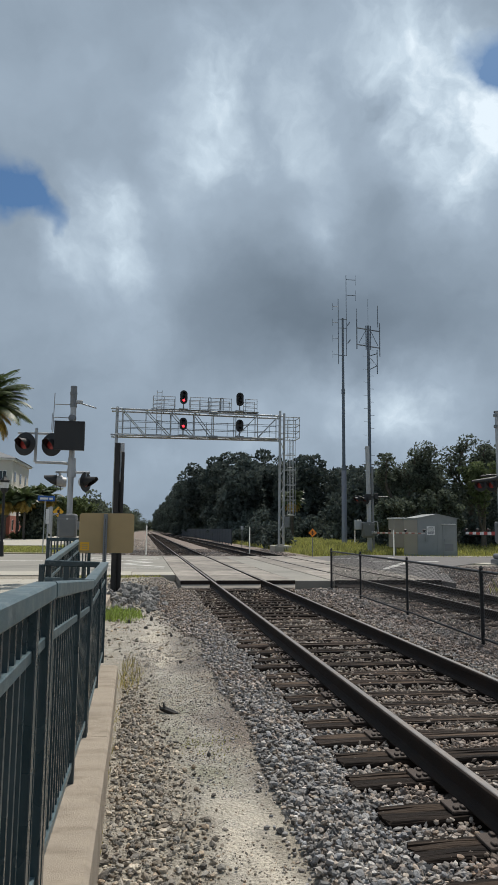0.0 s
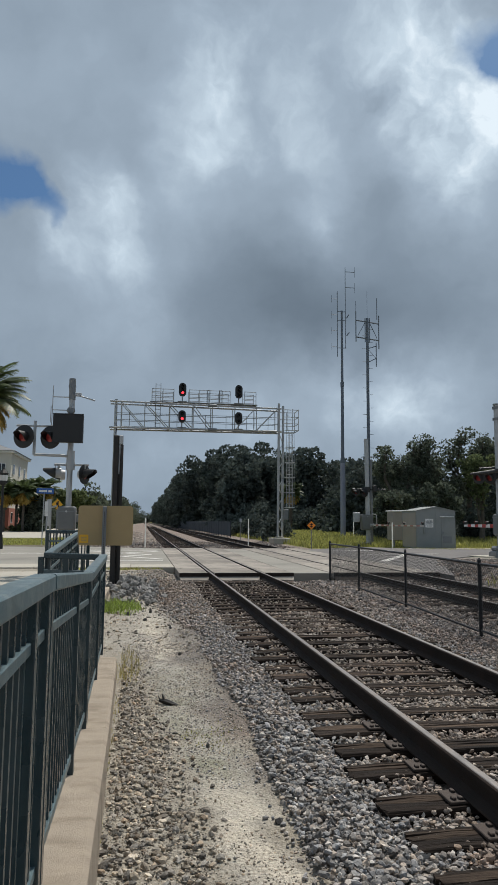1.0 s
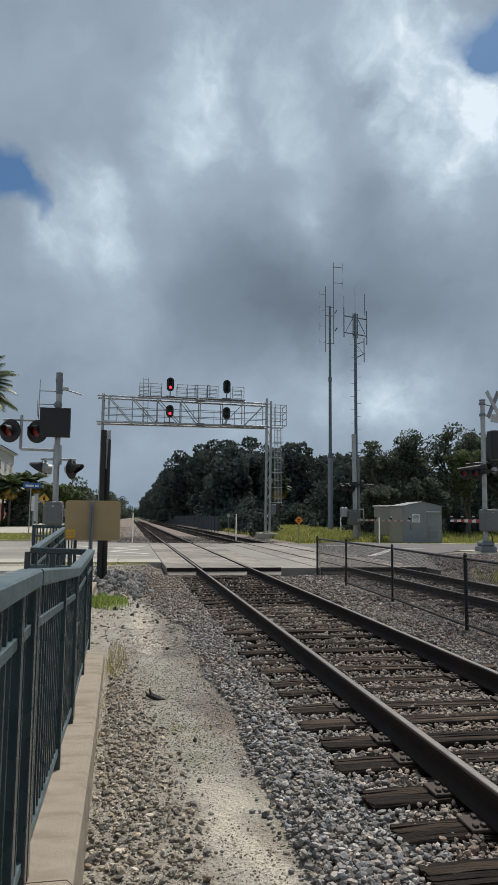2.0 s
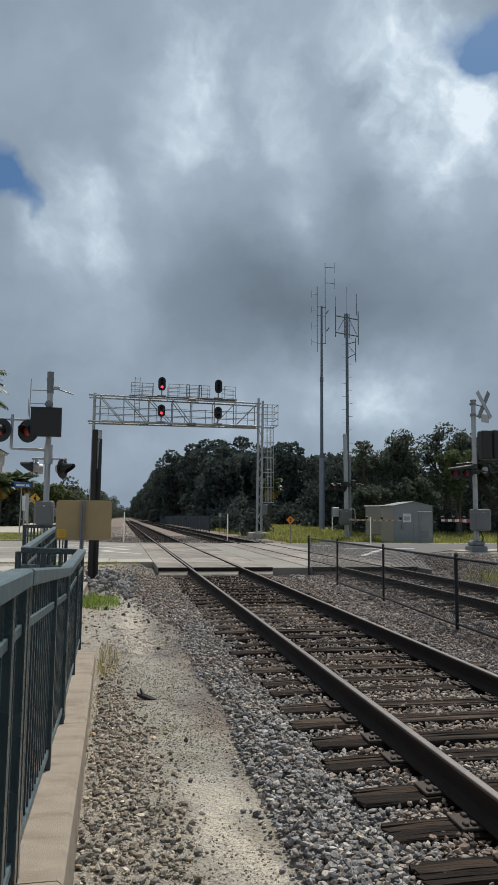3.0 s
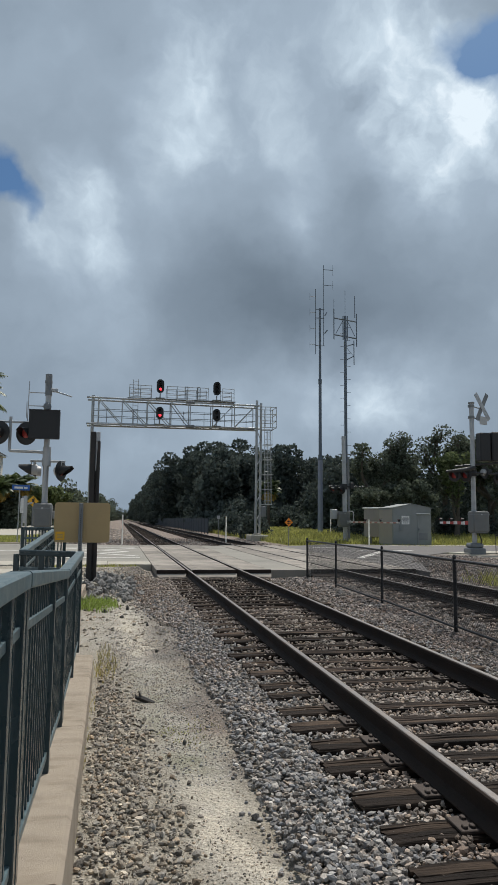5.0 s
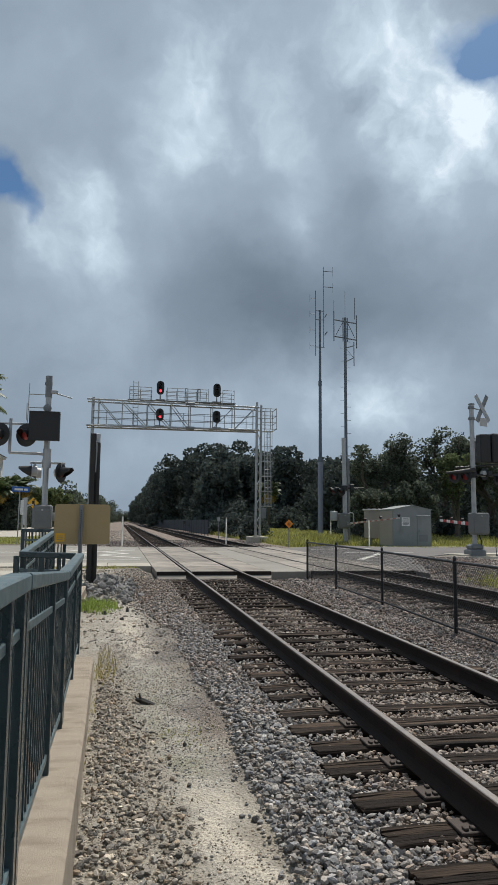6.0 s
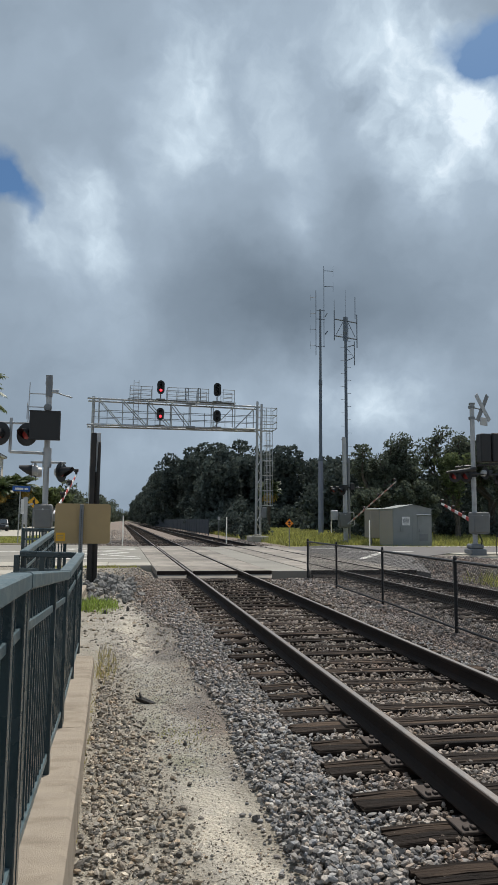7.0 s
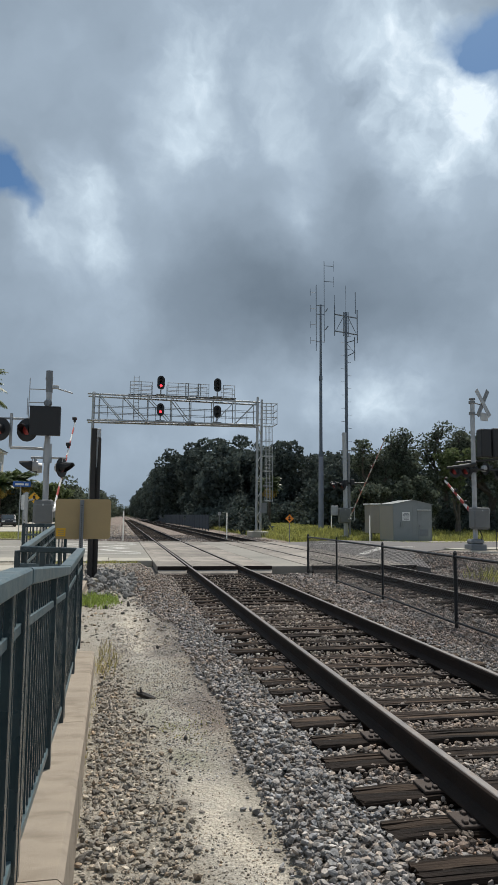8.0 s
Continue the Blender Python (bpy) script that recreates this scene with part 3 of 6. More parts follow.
    L(mul(grit, pebble.outputs["Distance"], "ADD"), bump.inputs["Height"])
    L(bump.outputs[0], b.inputs["Normal"])
    return m


make_ground()

# ---- road, pavements, crossing ----


def structure(name, shape, mat, label, category):
    return tagged(part(name, shape, mat), label, category, kind="structure")


def make_roads():
    s = Shape()
    s.slab([(-90, 25.0), (-3.2, 25.0), (1.1, 24.6), (1.1, PANEL_FAR - 0.4), (-3, 41.5), (-90, 42.5)], -0.3, 0.165)
    s.slab([(4.55, PANEL_NEAR + 0.2), (5.7, PANEL_NEAR + 0.2), (5.7, PANEL_FAR - 0.6), (4.55, PANEL_FAR - 0.4)], -0.3, 0.165)
    structure("road", s, ASPHALT, "worn pale asphalt road over the level crossing", "road")
    s = Shape()
    s.slab([(9.15, 19.3), (10.4, 22.5), (12.2, 27.5), (15.6, 31.0), (30, 34.5), (90, 44), (90, 56), (26, 40.2), (16.6, 40.0), (14.0, 43.0), (9.15, 38.2)], -0.3, 0.165)
    structure("road_right", s, ASPHALT_DARK, "grey asphalt road past the equipment cabin", "road")
    s = Shape()
    s.slab([(-90, 70), (-9.0, 68), (-7.8, 76), (-16, 190), (-26, 420), (-44, 420), (-40, 150), (-90, 120)], -0.3, 0.02)
    structure("road_beyond", s, CONCRETE, "pale concrete road running away beside the railway", "road")
    s = Shape()
    for i in range(11):
        x1 = -0.35 - (i * 1.55)
        s.box(x1 - 1.53, x1, 23.1, 24.98, -0.2, 0.175, 0.012)
    s.box(-0.33, 1.1, 23.1, 24.58, -0.2, 0.175, 0.012)
    structure("pavement", s, CONCRETE, "pale concrete footpath slabs beside the road", "pavement")
    s = Shape()
    for i in range(6):
        for j in range(4):
            s.box(-1.75 - i * 1.8 - 1.78, -1.75 - i * 1.8, 9.4 + j * 3.4, 9.4 + j * 3.4 + 3.38, -0.2, 0.12, 0.01)
    structure("pavement_station", s, CONCRETE, "concrete slabs of the station forecourt", "pavement")
    s = Shape()
    s.slab([(15.9, 30.2), (40, 36.0), (40, 37.4), (15.6, 31.4)], -0.2, 0.185)
    s.slab([(16.3, 40.4), (40, 40.8), (40, 42.0), (21, 41.4), (16.3, 41.2)], -0.2, 0.15)
    structure("pavement_far", s, CONCRETE, "pale concrete footpath past the signal mast", "pavement")
    s = Shape()
    s.box(-20, -4.0, 42.9, 43.15, -0.2, 0.2, 0.03)
    structure("curb_far", s, CURB, "concrete kerb along the grass strip", "kerb")
    s = Shape()

    def stripe(a, c, w):
        a, c = Vector((*a, 0)), Vector((*c, 0))
        t = (c - a).normalized()
        q = Vector((-t.y, t.x, 0)) * w / 2
        s.slab([(p.x, p.y) for p in (a - q, c - q, c + q, a + q)], 0.160, 0.169)

    for a, c in (((-2.6, 36.6), (0.85, 36.6)), ((-2.6, 27.2), (0.85, 27.2)), ((-2.6, 28.2), (0.4, 31.9)), ((0.4, 31.9), (-2.6, 35.6)), ((0.85, 28.2), (-2.0, 31.9)), ((-2.0, 31.9), (0.85, 35.6))):
        stripe(a, c, 0.24)
    for a, c in (((9.6, 26.6), (13.6, 33.8)), ((11.0, 32.8), (14.8, 33.2)), ((10.4, 36.6), (14.2, 37.8)), ((-9, 33.2), (-3.5, 33.0)), ((-26, 33.6), (-14, 33.4))):
        stripe(a, c, 0.3)
    structure("road_marking", s, ROAD_PAINT, "worn white painted keep-clear hatching on the road", "road marking")


make_roads()

RAIL_HALF = [(0.0, 0.0), (0.076, 0.0), (0.076, 0.011), (0.03, 0.026), (0.010, 0.042), (0.009, 0.118), (0.036, 0.132), (0.037, 0.160), (0.030, 0.168)]
RAIL_OUT = [(x, z) for x, z in RAIL_HALF[1:]] + [(-x, z) for x, z in reversed(RAIL_HALF[1:])]


def tie_stations(first, spacing, seed):
    """Where the ties lie along a track: roughly even, each a hand's width out."""
    rng = random.Random(seed)
    ys, y = [], first
    while y < 230:
        ys.append(y + rng.uniform(-0.035, 0.035))
        y += spacing
    return ys


# behind the eye, the ten nearest ahead as they lie, and on from there
TIES_A = [y for y in tie_stations(3.22 - 30 * 0.4976, 0.4976, 3) if y < 3.0] + [3.22, 3.70, 4.16, 4.72, 5.13, 5.65, 6.09, 6.66, 7.06, 7.63, 8.11, 8.63] + tie_stations(9.13, 0.4976, 5)
TIES_B = tie_stations(3.0, 0.4976, 4)


def make_track(xa, xb, label, stations, seed):
    rng = random.Random(seed)
    tr = thing("railway_track", label, "railway track", "railway tracks", "structure")
    mid = (xa + xb) / 2
    for x in (xa, xb):
        rail = part("rail", Shape().extrude([(x + p, 0.02 + q) for p, q in RAIL_OUT], -14, 700), RUST, tr, "rust-brown steel rail with worn bright top")
        top = [(x - 0.027, 0.187), (x + 0.027, 0.187), (x + 0.021, 0.191), (x - 0.021, 0.191)]
        part("rail_head", Shape().extrude(top, -14, 700), RAIL_TOP, rail, "worn steel running surface")
        bars = Shape()
        for y in (-6.0, 48.0, 60.0):
            for s in (-1, 1):
                bars.box(x + s * 0.012 - 0.012, x + s * 0.012 + 0.012, y - 0.45, y + 0.45, 0.065, 0.13, 0.004)
                for k in (-0.36, -0.21, -0.07, 0.07, 0.21, 0.36):
                    bars.tube((x + s * 0.02, y + k, 0.098), (x + s * 0.045, y + k, 0.098), 0.014, n=6)
        part("joint_bar", bars, RUST, rail)
    # six timbers with split, weathered tops, laid in turn
    timbers = []
    for k in range(6):
        r2 = random.Random(seed * 10 + k)
        sh = Shape()
        n, hw, half = 11, 0.118, 1.37
        across = [-1.0, -0.93, -0.55, -0.5, -0.45, -0.08, 0.0, 0.06, 0.42, 0.47, 0.52, 0.93, 1.0]
        groove = [0.0 if a not in (-0.5, 0.0, 0.47) else -r2.uniform(0.004, 0.02) for a in across]
        w = len(across) + 2
        vs = []
        for i in range(n):
            end = i in (0, n - 1)
            x = (-half + 2 * half * i / (n - 1)) + (r2.uniform(-0.03, 0.03) if end else 0)
            dy = r2.uniform(-0.007, 0.007)
            vs += [(x, hw + dy, -0.17), (x, -hw + dy, -0.17)]
            for a, g in zip(across, groove):
                z = r2.uniform(-0.006, 0.004) + g * r2.uniform(0.3, 1.3) - (0.016 if abs(a) == 1.0 else 0)
                vs.append((x + (r2.uniform(-0.02, 0.02) if end else 0), a * hw + dy, z - (0.008 if end else 0)))
        fs = [(i * w + j, i * w + (j + 1) % w, (i + 1) * w + (j + 1) % w, (i + 1) * w + j) for i in range(n - 1) for j in range(w)]
        fs += [tuple(range(w - 1, -1, -1)), tuple((n - 1) * w + j for j in range(w))]
        timbers.append(sh.add(vs, fs).mesh("tie", TIE))
    plate = Shape().box(-0.18, 0.18, -0.095, 0.095, 0.0, 0.02, 0.004)
    for sx in (-0.1, 0.1, -0.145, 0.145):
        for sy in (-0.055, 0.055):
            if abs(sx) < 0.12 or sx * sy > 0:
                plate.box(sx - 0.013, sx + 0.013, sy - 0.02, sy + 0.02, 0.015, 0.036, 0.004)
    plate = plate.mesh("tie_plate", PLATE)
    far = Shape()
    for y in stations:
        skew = rng.uniform(-1.0, 1.0)
        m = pose(mid + rng.uniform(-0.05, 0.05), y, rng.uniform(-0.012, 0.006), 0, 0, skew)
        if y < PANEL_NEAR - 0.25:
            tie = part("tie", timbers[rng.randrange(6)], None, tr)
            tie.matrix_world = m
            for x in (xa, xb):
                pl = part("tie_plate", plate, None, tie)
                pl.matrix_basis = m.inverted() @ pose(x, y, 0.001 + m.translation.z, 0, 0, skew)
        elif y > PANEL_FAR:
            far.box(-1.37, 1.37, -0.115, 0.115, -0.17, 0, m=m)
    part("far_ties", far, TIE, tr)["kind"] = "stuff"
    # the level crossing's own slabs
    n, gap = 8, 0.03
    length = (PANEL_FAR - PANEL_NEAR) / n
    spans = [(xa + 0.105, xb - 0.105), (xa - 0.93, xa - 0.075), (xb + 0.075, xb + 0.93)]
    for a, c in spans:
        sh = Shape().box(-(c - a) / 2, (c - a) / 2, 0, length - gap, -0.02, 0.178, 0.01)
        for ly in (0.35, length - 0.35):
            for lx in (-0.28, 0.28):
                sh.tube((lx * (c - a) / 0.9, ly, 0.17), (lx * (c - a) / 0.9, ly, 0.182), 0.035, n=8)
        me = sh.mesh("crossing_panel", PANEL)
        for i in range(n):
            ob = part("crossing_panel", me, None, tr)
            ob.location = ((a + c) / 2, PANEL_NEAR + i * length, rng.uniform(-0.004, 0.004))
        w = c - a
        ramp = Shape().add([(-w / 2 + 0.04, -0.2, 0.0), (w / 2 - 0.04, -0.2, 0.0), (w / 2, -0.016, 0.085), (-w / 2, -0.016, 0.085), (-w / 2 + 0.04, -0.2, -0.1), (w / 2 - 0.04, -0.2, -0.1), (w / 2, -0.01, -0.1), (-w / 2, -0.01, -0.1)],
                           [(0, 1, 2, 3), (4, 7, 6, 5), (0, 4, 5, 1), (1, 5, 6, 2), (2, 6, 7, 3), (3, 7, 4, 0)])
        rp = part("deflector", ramp, PANEL if xa < 5 else RUST, tr, "sloping end block of the crossing panels")
        rp.location = ((a + c) / 2, PANEL_NEAR, 0)
        lip = part("edge_angle", Shape().box(-w / 2, w / 2, -0.014, -0.002, 0.07, 0.186, 0.003).box(-w / 2, w / 2, -0.014, 0.09, 0.183, 0.192, 0.002), RUST, tr, "rusty steel angle at the crossing's edge")
        lip.location = ((a + c) / 2, PANEL_NEAR, 0)
    return tr


make_track(RAIL_A, RAIL_B, "railway track on dark timber ties in grey ballast", TIES_A, 3)
make_track(RAIL_C, RAIL_D, "second railway track behind the black wire fence", TIES_B, 4)


def scatter(n, x0, x1, y0, y1, keep=None):
    p = np.stack([RNG.uniform(x0, x1, n), RNG.uniform(y0, y1, n)], 1)
    if keep is not None:
        p = p[keep(p[:, 0], p[:, 1])]
    return p


def wobble(y):
    return 0.10 * np.sin(y * 1.3) + 0.07 * np.sin(y * 3.1 + 1)


def make_stones():
    def lay(name, p, lo, hi, mat, label, category, lift=0.0, power=1.3):
        s = lo + (hi - lo) * RNG.uniform(0, 1, len(p)) ** power
        s = s * (1 + 0.35 * smooth_step(8, 15, p[:, 1]))
        z = ground_height(p[:, 0], p[:, 1]) + s * 0.12 + lift * RNG.uniform(0, 1, len(p))
        ob = new(name, stones_mesh(name, np.column_stack([p, z]), s, mat))
        tagged(ob, label, category, kind="stuff")

    def bed(x, y):
        return x > path_right(y) + 0.06 + 0.4 * wobble(y) + 0.22 * RNG.uniform(-0.5, 1, len(x)) ** 3

    def off_ties(p, stations, mid):
        """Leaves the ties' tops bare but for a few stones."""
        ys = np.array(stations)
        j = np.clip(np.searchsorted(ys, p[:, 1]), 1, len(ys) - 1)
        k = np.minimum(np.abs(p[:, 1] - ys[j - 1]), np.abs(p[:, 1] - ys[j]))
        on = (k < 0.074 + RNG.normal(0, 0.014, len(p))) & (np.abs(p[:, 0] - mid) < 1.34)
        return p[~on | (RNG.uniform(0, 1, len(p)) < 0.15 + 0.28 * (np.abs(p[:, 0] - mid) < 0.7) * (p[:, 1] > 8) + 0.5 * np.clip((np.abs(p[:, 0] - mid) - 1.0) / 0.3, 0, 1))]

    p = np.concatenate([scatter(46000, 0.9, 4.9, 2.2, 7.0, bed), scatter(32000, 0.55, 5.6, 7.0, 13.0, bed), scatter(15000, 0.3, 6.2, 13.0, 20.0, bed)])
    p = off_ties(p, TIES_A, (RAIL_A + RAIL_B) / 2)
    p = p[(np.abs(p[:, 0] - RAIL_A) > 0.07) & (np.abs(p[:, 0] - RAIL_B) > 0.07)]
    inside = np.abs(p[:, 0] - (RAIL_A + RAIL_B) / 2) < 1.05 + RNG.normal(0, 0.12, len(p))
    inside |= (p[:, 1] > 13 + RNG.normal(0, 2.0, len(p))) & (p[:, 0] < 4.4)
    beyond = p[:, 0] > 4.35 + RNG.normal(0, 0.12, len(p))
    lay("ballast_between", p[beyond], 0.012, 0.033, STONE_DIRTY, "sooty brown crushed stone between the tracks", "ballast", 0.05)
    inside &= ~beyond
    p, inside = p[~beyond], inside[~beyond]
    lay("ballast", p[~inside], 0.011, 0.033, STONE, "coarse grey crushed stone beside the ties", "ballast", 0.05)
    lay("ballast_inside", p[inside], 0.012, 0.031, STONE_RUST, "rust-stained crushed stone between the ties", "ballast", 0.065)
    p = scatter(16000, 0.35, 1.25, 2.2, 18.0)
    edge = path_right(p[:, 1]) + 0.06 + 0.4 * wobble(p[:, 1])
    p = p[RNG.uniform(0, 1, len(p)) < 0.36 * np.exp(-np.maximum(0, edge - p[:, 0]) / 0.10)]
    lay("ballast_fringe", p, 0.006, 0.024, STONE, "small grey stones spilling onto the path", "ballast", 0.01, 1.8)
    p = off_ties(np.concatenate([scatter(9000, 1.0, 5.0, -6.0, 2.2)]), TIES_A, (RAIL_A + RAIL_B) / 2)
    lay("ballast_behind", p, 0.02, 0.04, STONE, "coarse grey crushed stone along the track", "ballast", 0.05)
    p = np.concatenate([off_ties(scatter(16000, 4.9, 10.2, 7.0, 20.0), TIES_B, (RAIL_C + RAIL_D) / 2), scatter(7000, 10.0, 15.0, 11.0, 28.0, lambda x, y: y < 8 + 1.75 * (x - 1.5)), scatter(9000, -3.4, 10.5, 39.8, 60.0)])
    q = scatter(9000, -4.2, 1.2, 56.0, 110.0)
    lay("ballast_distant", q, 0.05, 0.11, STONE_RUST, "brown crushed stone beside the distant track", "ballast", 0.03)
    lay("ballast_far", p, 0.03, 0.055, STONE_DIRTY, "sooty and rusty crushed stone round the second track", "ballast", 0.05)

    def gravel(x, y):
        return x < path_left(y) - 0.04 + 0.4 * wobble(y) + 0.3 * RNG.uniform(0, 1, len(x)) ** 4

    p = scatter(17000, -0.16, 0.9, 2.2, 8.6, gravel)
    lay("gravel", p, 0.004, 0.031, STONE_PALE, "brownish loose gravel along the concrete kerb", "gravel", 0.012, 3.2)
    p = np.concatenate([scatter(34000, -0.2, 1.2, 2.2, 10.0, lambda x, y: np.sin(x * 5 + y * 1.7) + np.sin(y * 2.9 - x * 3) + RNG.normal(0, 1, len(x)) > -0.3), scatter(7000, -0.6, 1.2, 9.0, 20.5)])
    q = np.concatenate([scatter(1200, -0.6, 1.0, 9.5, 20.5), scatter(5500, -1.6, 1.0, 14.5, 22.0, lambda x, y: y + 1.5 * x + RNG.normal(0, 1, len(x)) > 16.2)])
    lay("path_stones", q, 0.007, 0.04, STONE_PALE, "loose dull stones strewn past the kerb's end", "gravel", 0.0, 3.0)
    q = scatter(5200, -0.1, 0.9, 4.6, 11.0, lambda x, y: (x > path_left(y)) & (x < path_right(y)))
    lay("path_pebbles", q, 0.004, 0.013, STONE, "small grey pebbles trodden into the path", "gravel", 0.0, 2.0)
    lay("grit", p, 0.0025, 0.011, STONE_PALE, "scattered small stones on the sandy path", "gravel", 0.0, 2.2)


make_stones()

# ---- the fence beside the path ----


def fence_x(y):
    return -0.325 - 0.013 * y


def kerb_x(y):
    return -0.130 - 0.0132 * y


def kerb_z(y):
    return 0.15 + 0.07 * min(2.65, max(0.0, 5.4 - y)) + 0.028 * max(0.0, 2.75 - y)


def make_kerb():
    s = Shape()
    joints = [-2.0, 0.6, 2.75, 5.36, 8.05]
    for a, c in zip(joints, joints[1:]):
        a, c = a + 0.004, c - 0.004
        za, zc = kerb_z(a), kerb_z(c)
        if a < 5.4 < c:
            zc = za
        ring = [(-1.62, -0.25), (0.022, -0.25), (0.0, -0.02), (-0.022, 0.0), (-1.62, 0.0)]
        vs = [(x + kerb_x(y) if x > -1 else x, y, (zk + z) if z > -0.2 else -0.3) for y, zk in ((a, za), (c, zc)) for x, z in ring]
        n = len(ring)
        s.add(vs, [(i, (i + 1) % n, n + (i + 1) % n, n + i) for i in range(n)] + [tuple(range(n - 1, -1, -1)), tuple(range(n, 2 * n))])
    structure("curb", s, CURB, "smooth buff concrete ramp edge with joints", "kerb")
    s = Shape()
    s.box(-1.62, -0.7, 8.06, 16.5, -0.3, 0.15, 0.01)
    structure("ramp_landing", s, CURB, "buff concrete ramp floor inside the railing", "ramp")


make_kerb()


def fence_run(fence, a, c, posts, height=1.13, spacing=0.105, cap=0.09, post_w=0.062, shaded_cap=None):
    """A railing from a to c (x, y, foot height): posts, cap rail, second rail, bottom rail and balusters."""
    a, c = Vector(a), Vector(c)
    d = c - a
    flat = Vector((d.x, d.y, 0))
    length = flat.length
    ang = math.degrees(math.atan2(flat.y, flat.x))
    slope = d.z / length
    lie = pose(*a, 0, 0, ang)

    def bar(w, z0, z1, bevel, u0=0.0, u1=None):
        u1 = length if u1 is None else u1
        s = Shape()
        v = [(u, y, z + slope * u) for u in (u0, u1) for y, z in ((-w / 2, z0 + bevel), (-w / 2 + bevel, z0), (w / 2 - bevel, z0), (w / 2, z0 + bevel), (w / 2, z1 - bevel), (w / 2 - bevel, z1), (-w / 2 + bevel, z1), (-w / 2, z1 - bevel))]
        s.add(v, [(i, (i + 1) % 8, 8 + (i + 1) % 8, 8 + i) for i in range(8)] + [tuple(range(7, -1, -1)), tuple(range(8, 16))], lie)
        return s

    # a cap rail in shadow gets that shade as the darker post paint
    part("cap_rail", bar(cap, height - 0.066, height, 0.008), shaded_cap or FENCE_TOP, fence, "cap rail with its shadow painted in dark" if shaded_cap else "weathered grey-green flat cap rail")
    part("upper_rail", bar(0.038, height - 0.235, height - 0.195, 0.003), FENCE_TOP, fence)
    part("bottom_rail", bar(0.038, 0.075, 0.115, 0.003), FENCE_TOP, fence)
    for u in posts:
        z = slope * u
        h = post_w / 2
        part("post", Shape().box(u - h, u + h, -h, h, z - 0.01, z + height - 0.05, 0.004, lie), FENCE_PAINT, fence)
    n = int(length / spacing)
    h = 0.0115
    for i in range(n):
        u = (i + 0.5) * length / n
        if min(abs(u - p) for p in posts) < 0.045:
            continue
        z = slope * u
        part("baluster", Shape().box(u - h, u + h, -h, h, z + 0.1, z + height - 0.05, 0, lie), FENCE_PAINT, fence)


def make_railings():
    f = thing("metal_railing", "dark green painted metal railing on the concrete ramp edge", "railing")
    fence_run(f, (fence_x(-1.2), -1.2, kerb_z(-1.2)), (fence_x(2.72), 2.72, kerb_z(2.72)), [0.1, 1.2, 2.35, 3.54, 3.89])
    fence_run(f, (fence_x(2.755), 2.755, kerb_z(2.755)), (fence_x(5.42), 5.42, kerb_z(5.42)), [0.03, 1.45, 2.62])
    fence_run(f, (fence_x(5.46), 5.46, 0.15), (fence_x(8.3), 8.3, 0.15), [0.03, 1.5, 2.82])
    f = thing("ramp_railing", "dark green metal railing across the ramp landing", "railing")
    fence_run(f, (fence_x(8.3) - 0.05, 8.32, 0.15), (-1.11, 8.32, 0.17), [0.03, 0.38, 0.66], spacing=0.12, shaded_cap=FENCE_PAINT)
    f = thing("ramp_railing", "dark green metal railing climbing along the ramp", "railing")
    fence_run(f, (-1.08, 8.4, 0.17), (-1.24, 13.9, 0.32), [0.05, 1.8, 3.6, 5.45])
    f = thing("ramp_railing", "dark green metal railing at the ramp's far end", "railing")
    fence_run(f, (-1.02, 14.2, 0.35), (-1.88, 14.2, 0.35), [0.03, 0.83], spacing=0.06, shaded_cap=FENCE_PAINT)


make_railings()


def make_wire_fence():
    f = thing("chain_link_fence", "low black chain-link fence between the two tracks", "fence")
    ys = [19.95, 16.95, 13.6, 10.1, 6.9, 3.7]
    xs = [5.55, 5.47, 5.38, 5.2, 5.1, 5.0]
    top = 1.09
    for i, (x, y) in enumerate(zip(xs, ys)):
        r = 0.031 if i in (0, 3) else 0.025
        p = part("post", Shape().tube((x, y, -0.25), (x, y, top + 0.03), r, n=12).tube((x, y, top + 0.03), (x, y, top + 0.06), r * 1.15, r * 0.4, n=12), BLACK, f, smooth=True)
        part("rail_clamp", Shape().tube((x, y, top - 0.07), (x, y, top - 0.03), r * 1.25, n=12), BLACK, p)
    for i in range(5):
        a, c = Vector((xs[i], ys[i], 0)), Vector((xs[i + 1], ys[i + 1], 0))
        up = Vector((0, 0, 1))
        part("top_rail", Shape().tube(a + up * (top - 0.03), c + up * (top - 0.03), 0.022, n=8), BLACK, f)
        if i:
            part("bottom_rail", Shape().tube(a + up * 0.05, c + up * 0.03, 0.020, n=8), BLACK, f)
        # woven wire: zigzags crossing at the diamonds
        n = int((c - a).length / 0.062)
        s = Shape()
        w = 0.0027
        h = top - 0.06
        for k in range(-int(h / 0.062) - 1, n + 1):
            for sgn in (1, -1):
                u0 = k * (c - a).length / n
                u1 = u0 + h
                z0, z1 = 0.05, 0.05 + h
                lo, hi = max(0.0, u0), min((c - a).length, u1)
                if hi - lo < 0.03:
                    continue
                za, zb = z0 + (lo - u0), z0 + (hi - u0)
                if sgn < 0:
                    za, zb = z0 + z1 - za, z0 + z1 - zb
                d = (c - a).normalized()
                s.tube(a + d * lo + up * za + Vector((0.002 * sgn, 0, 0)), a + d * hi + up * zb + Vector((0.002 * sgn, 0, 0)), w, n=3, cap=False)
        part("wire_mesh", s, BLACK_WIRE, f, "black coated diamond wire mesh")


make_wire_fence()

# ---- signs and poles near the ramp ----


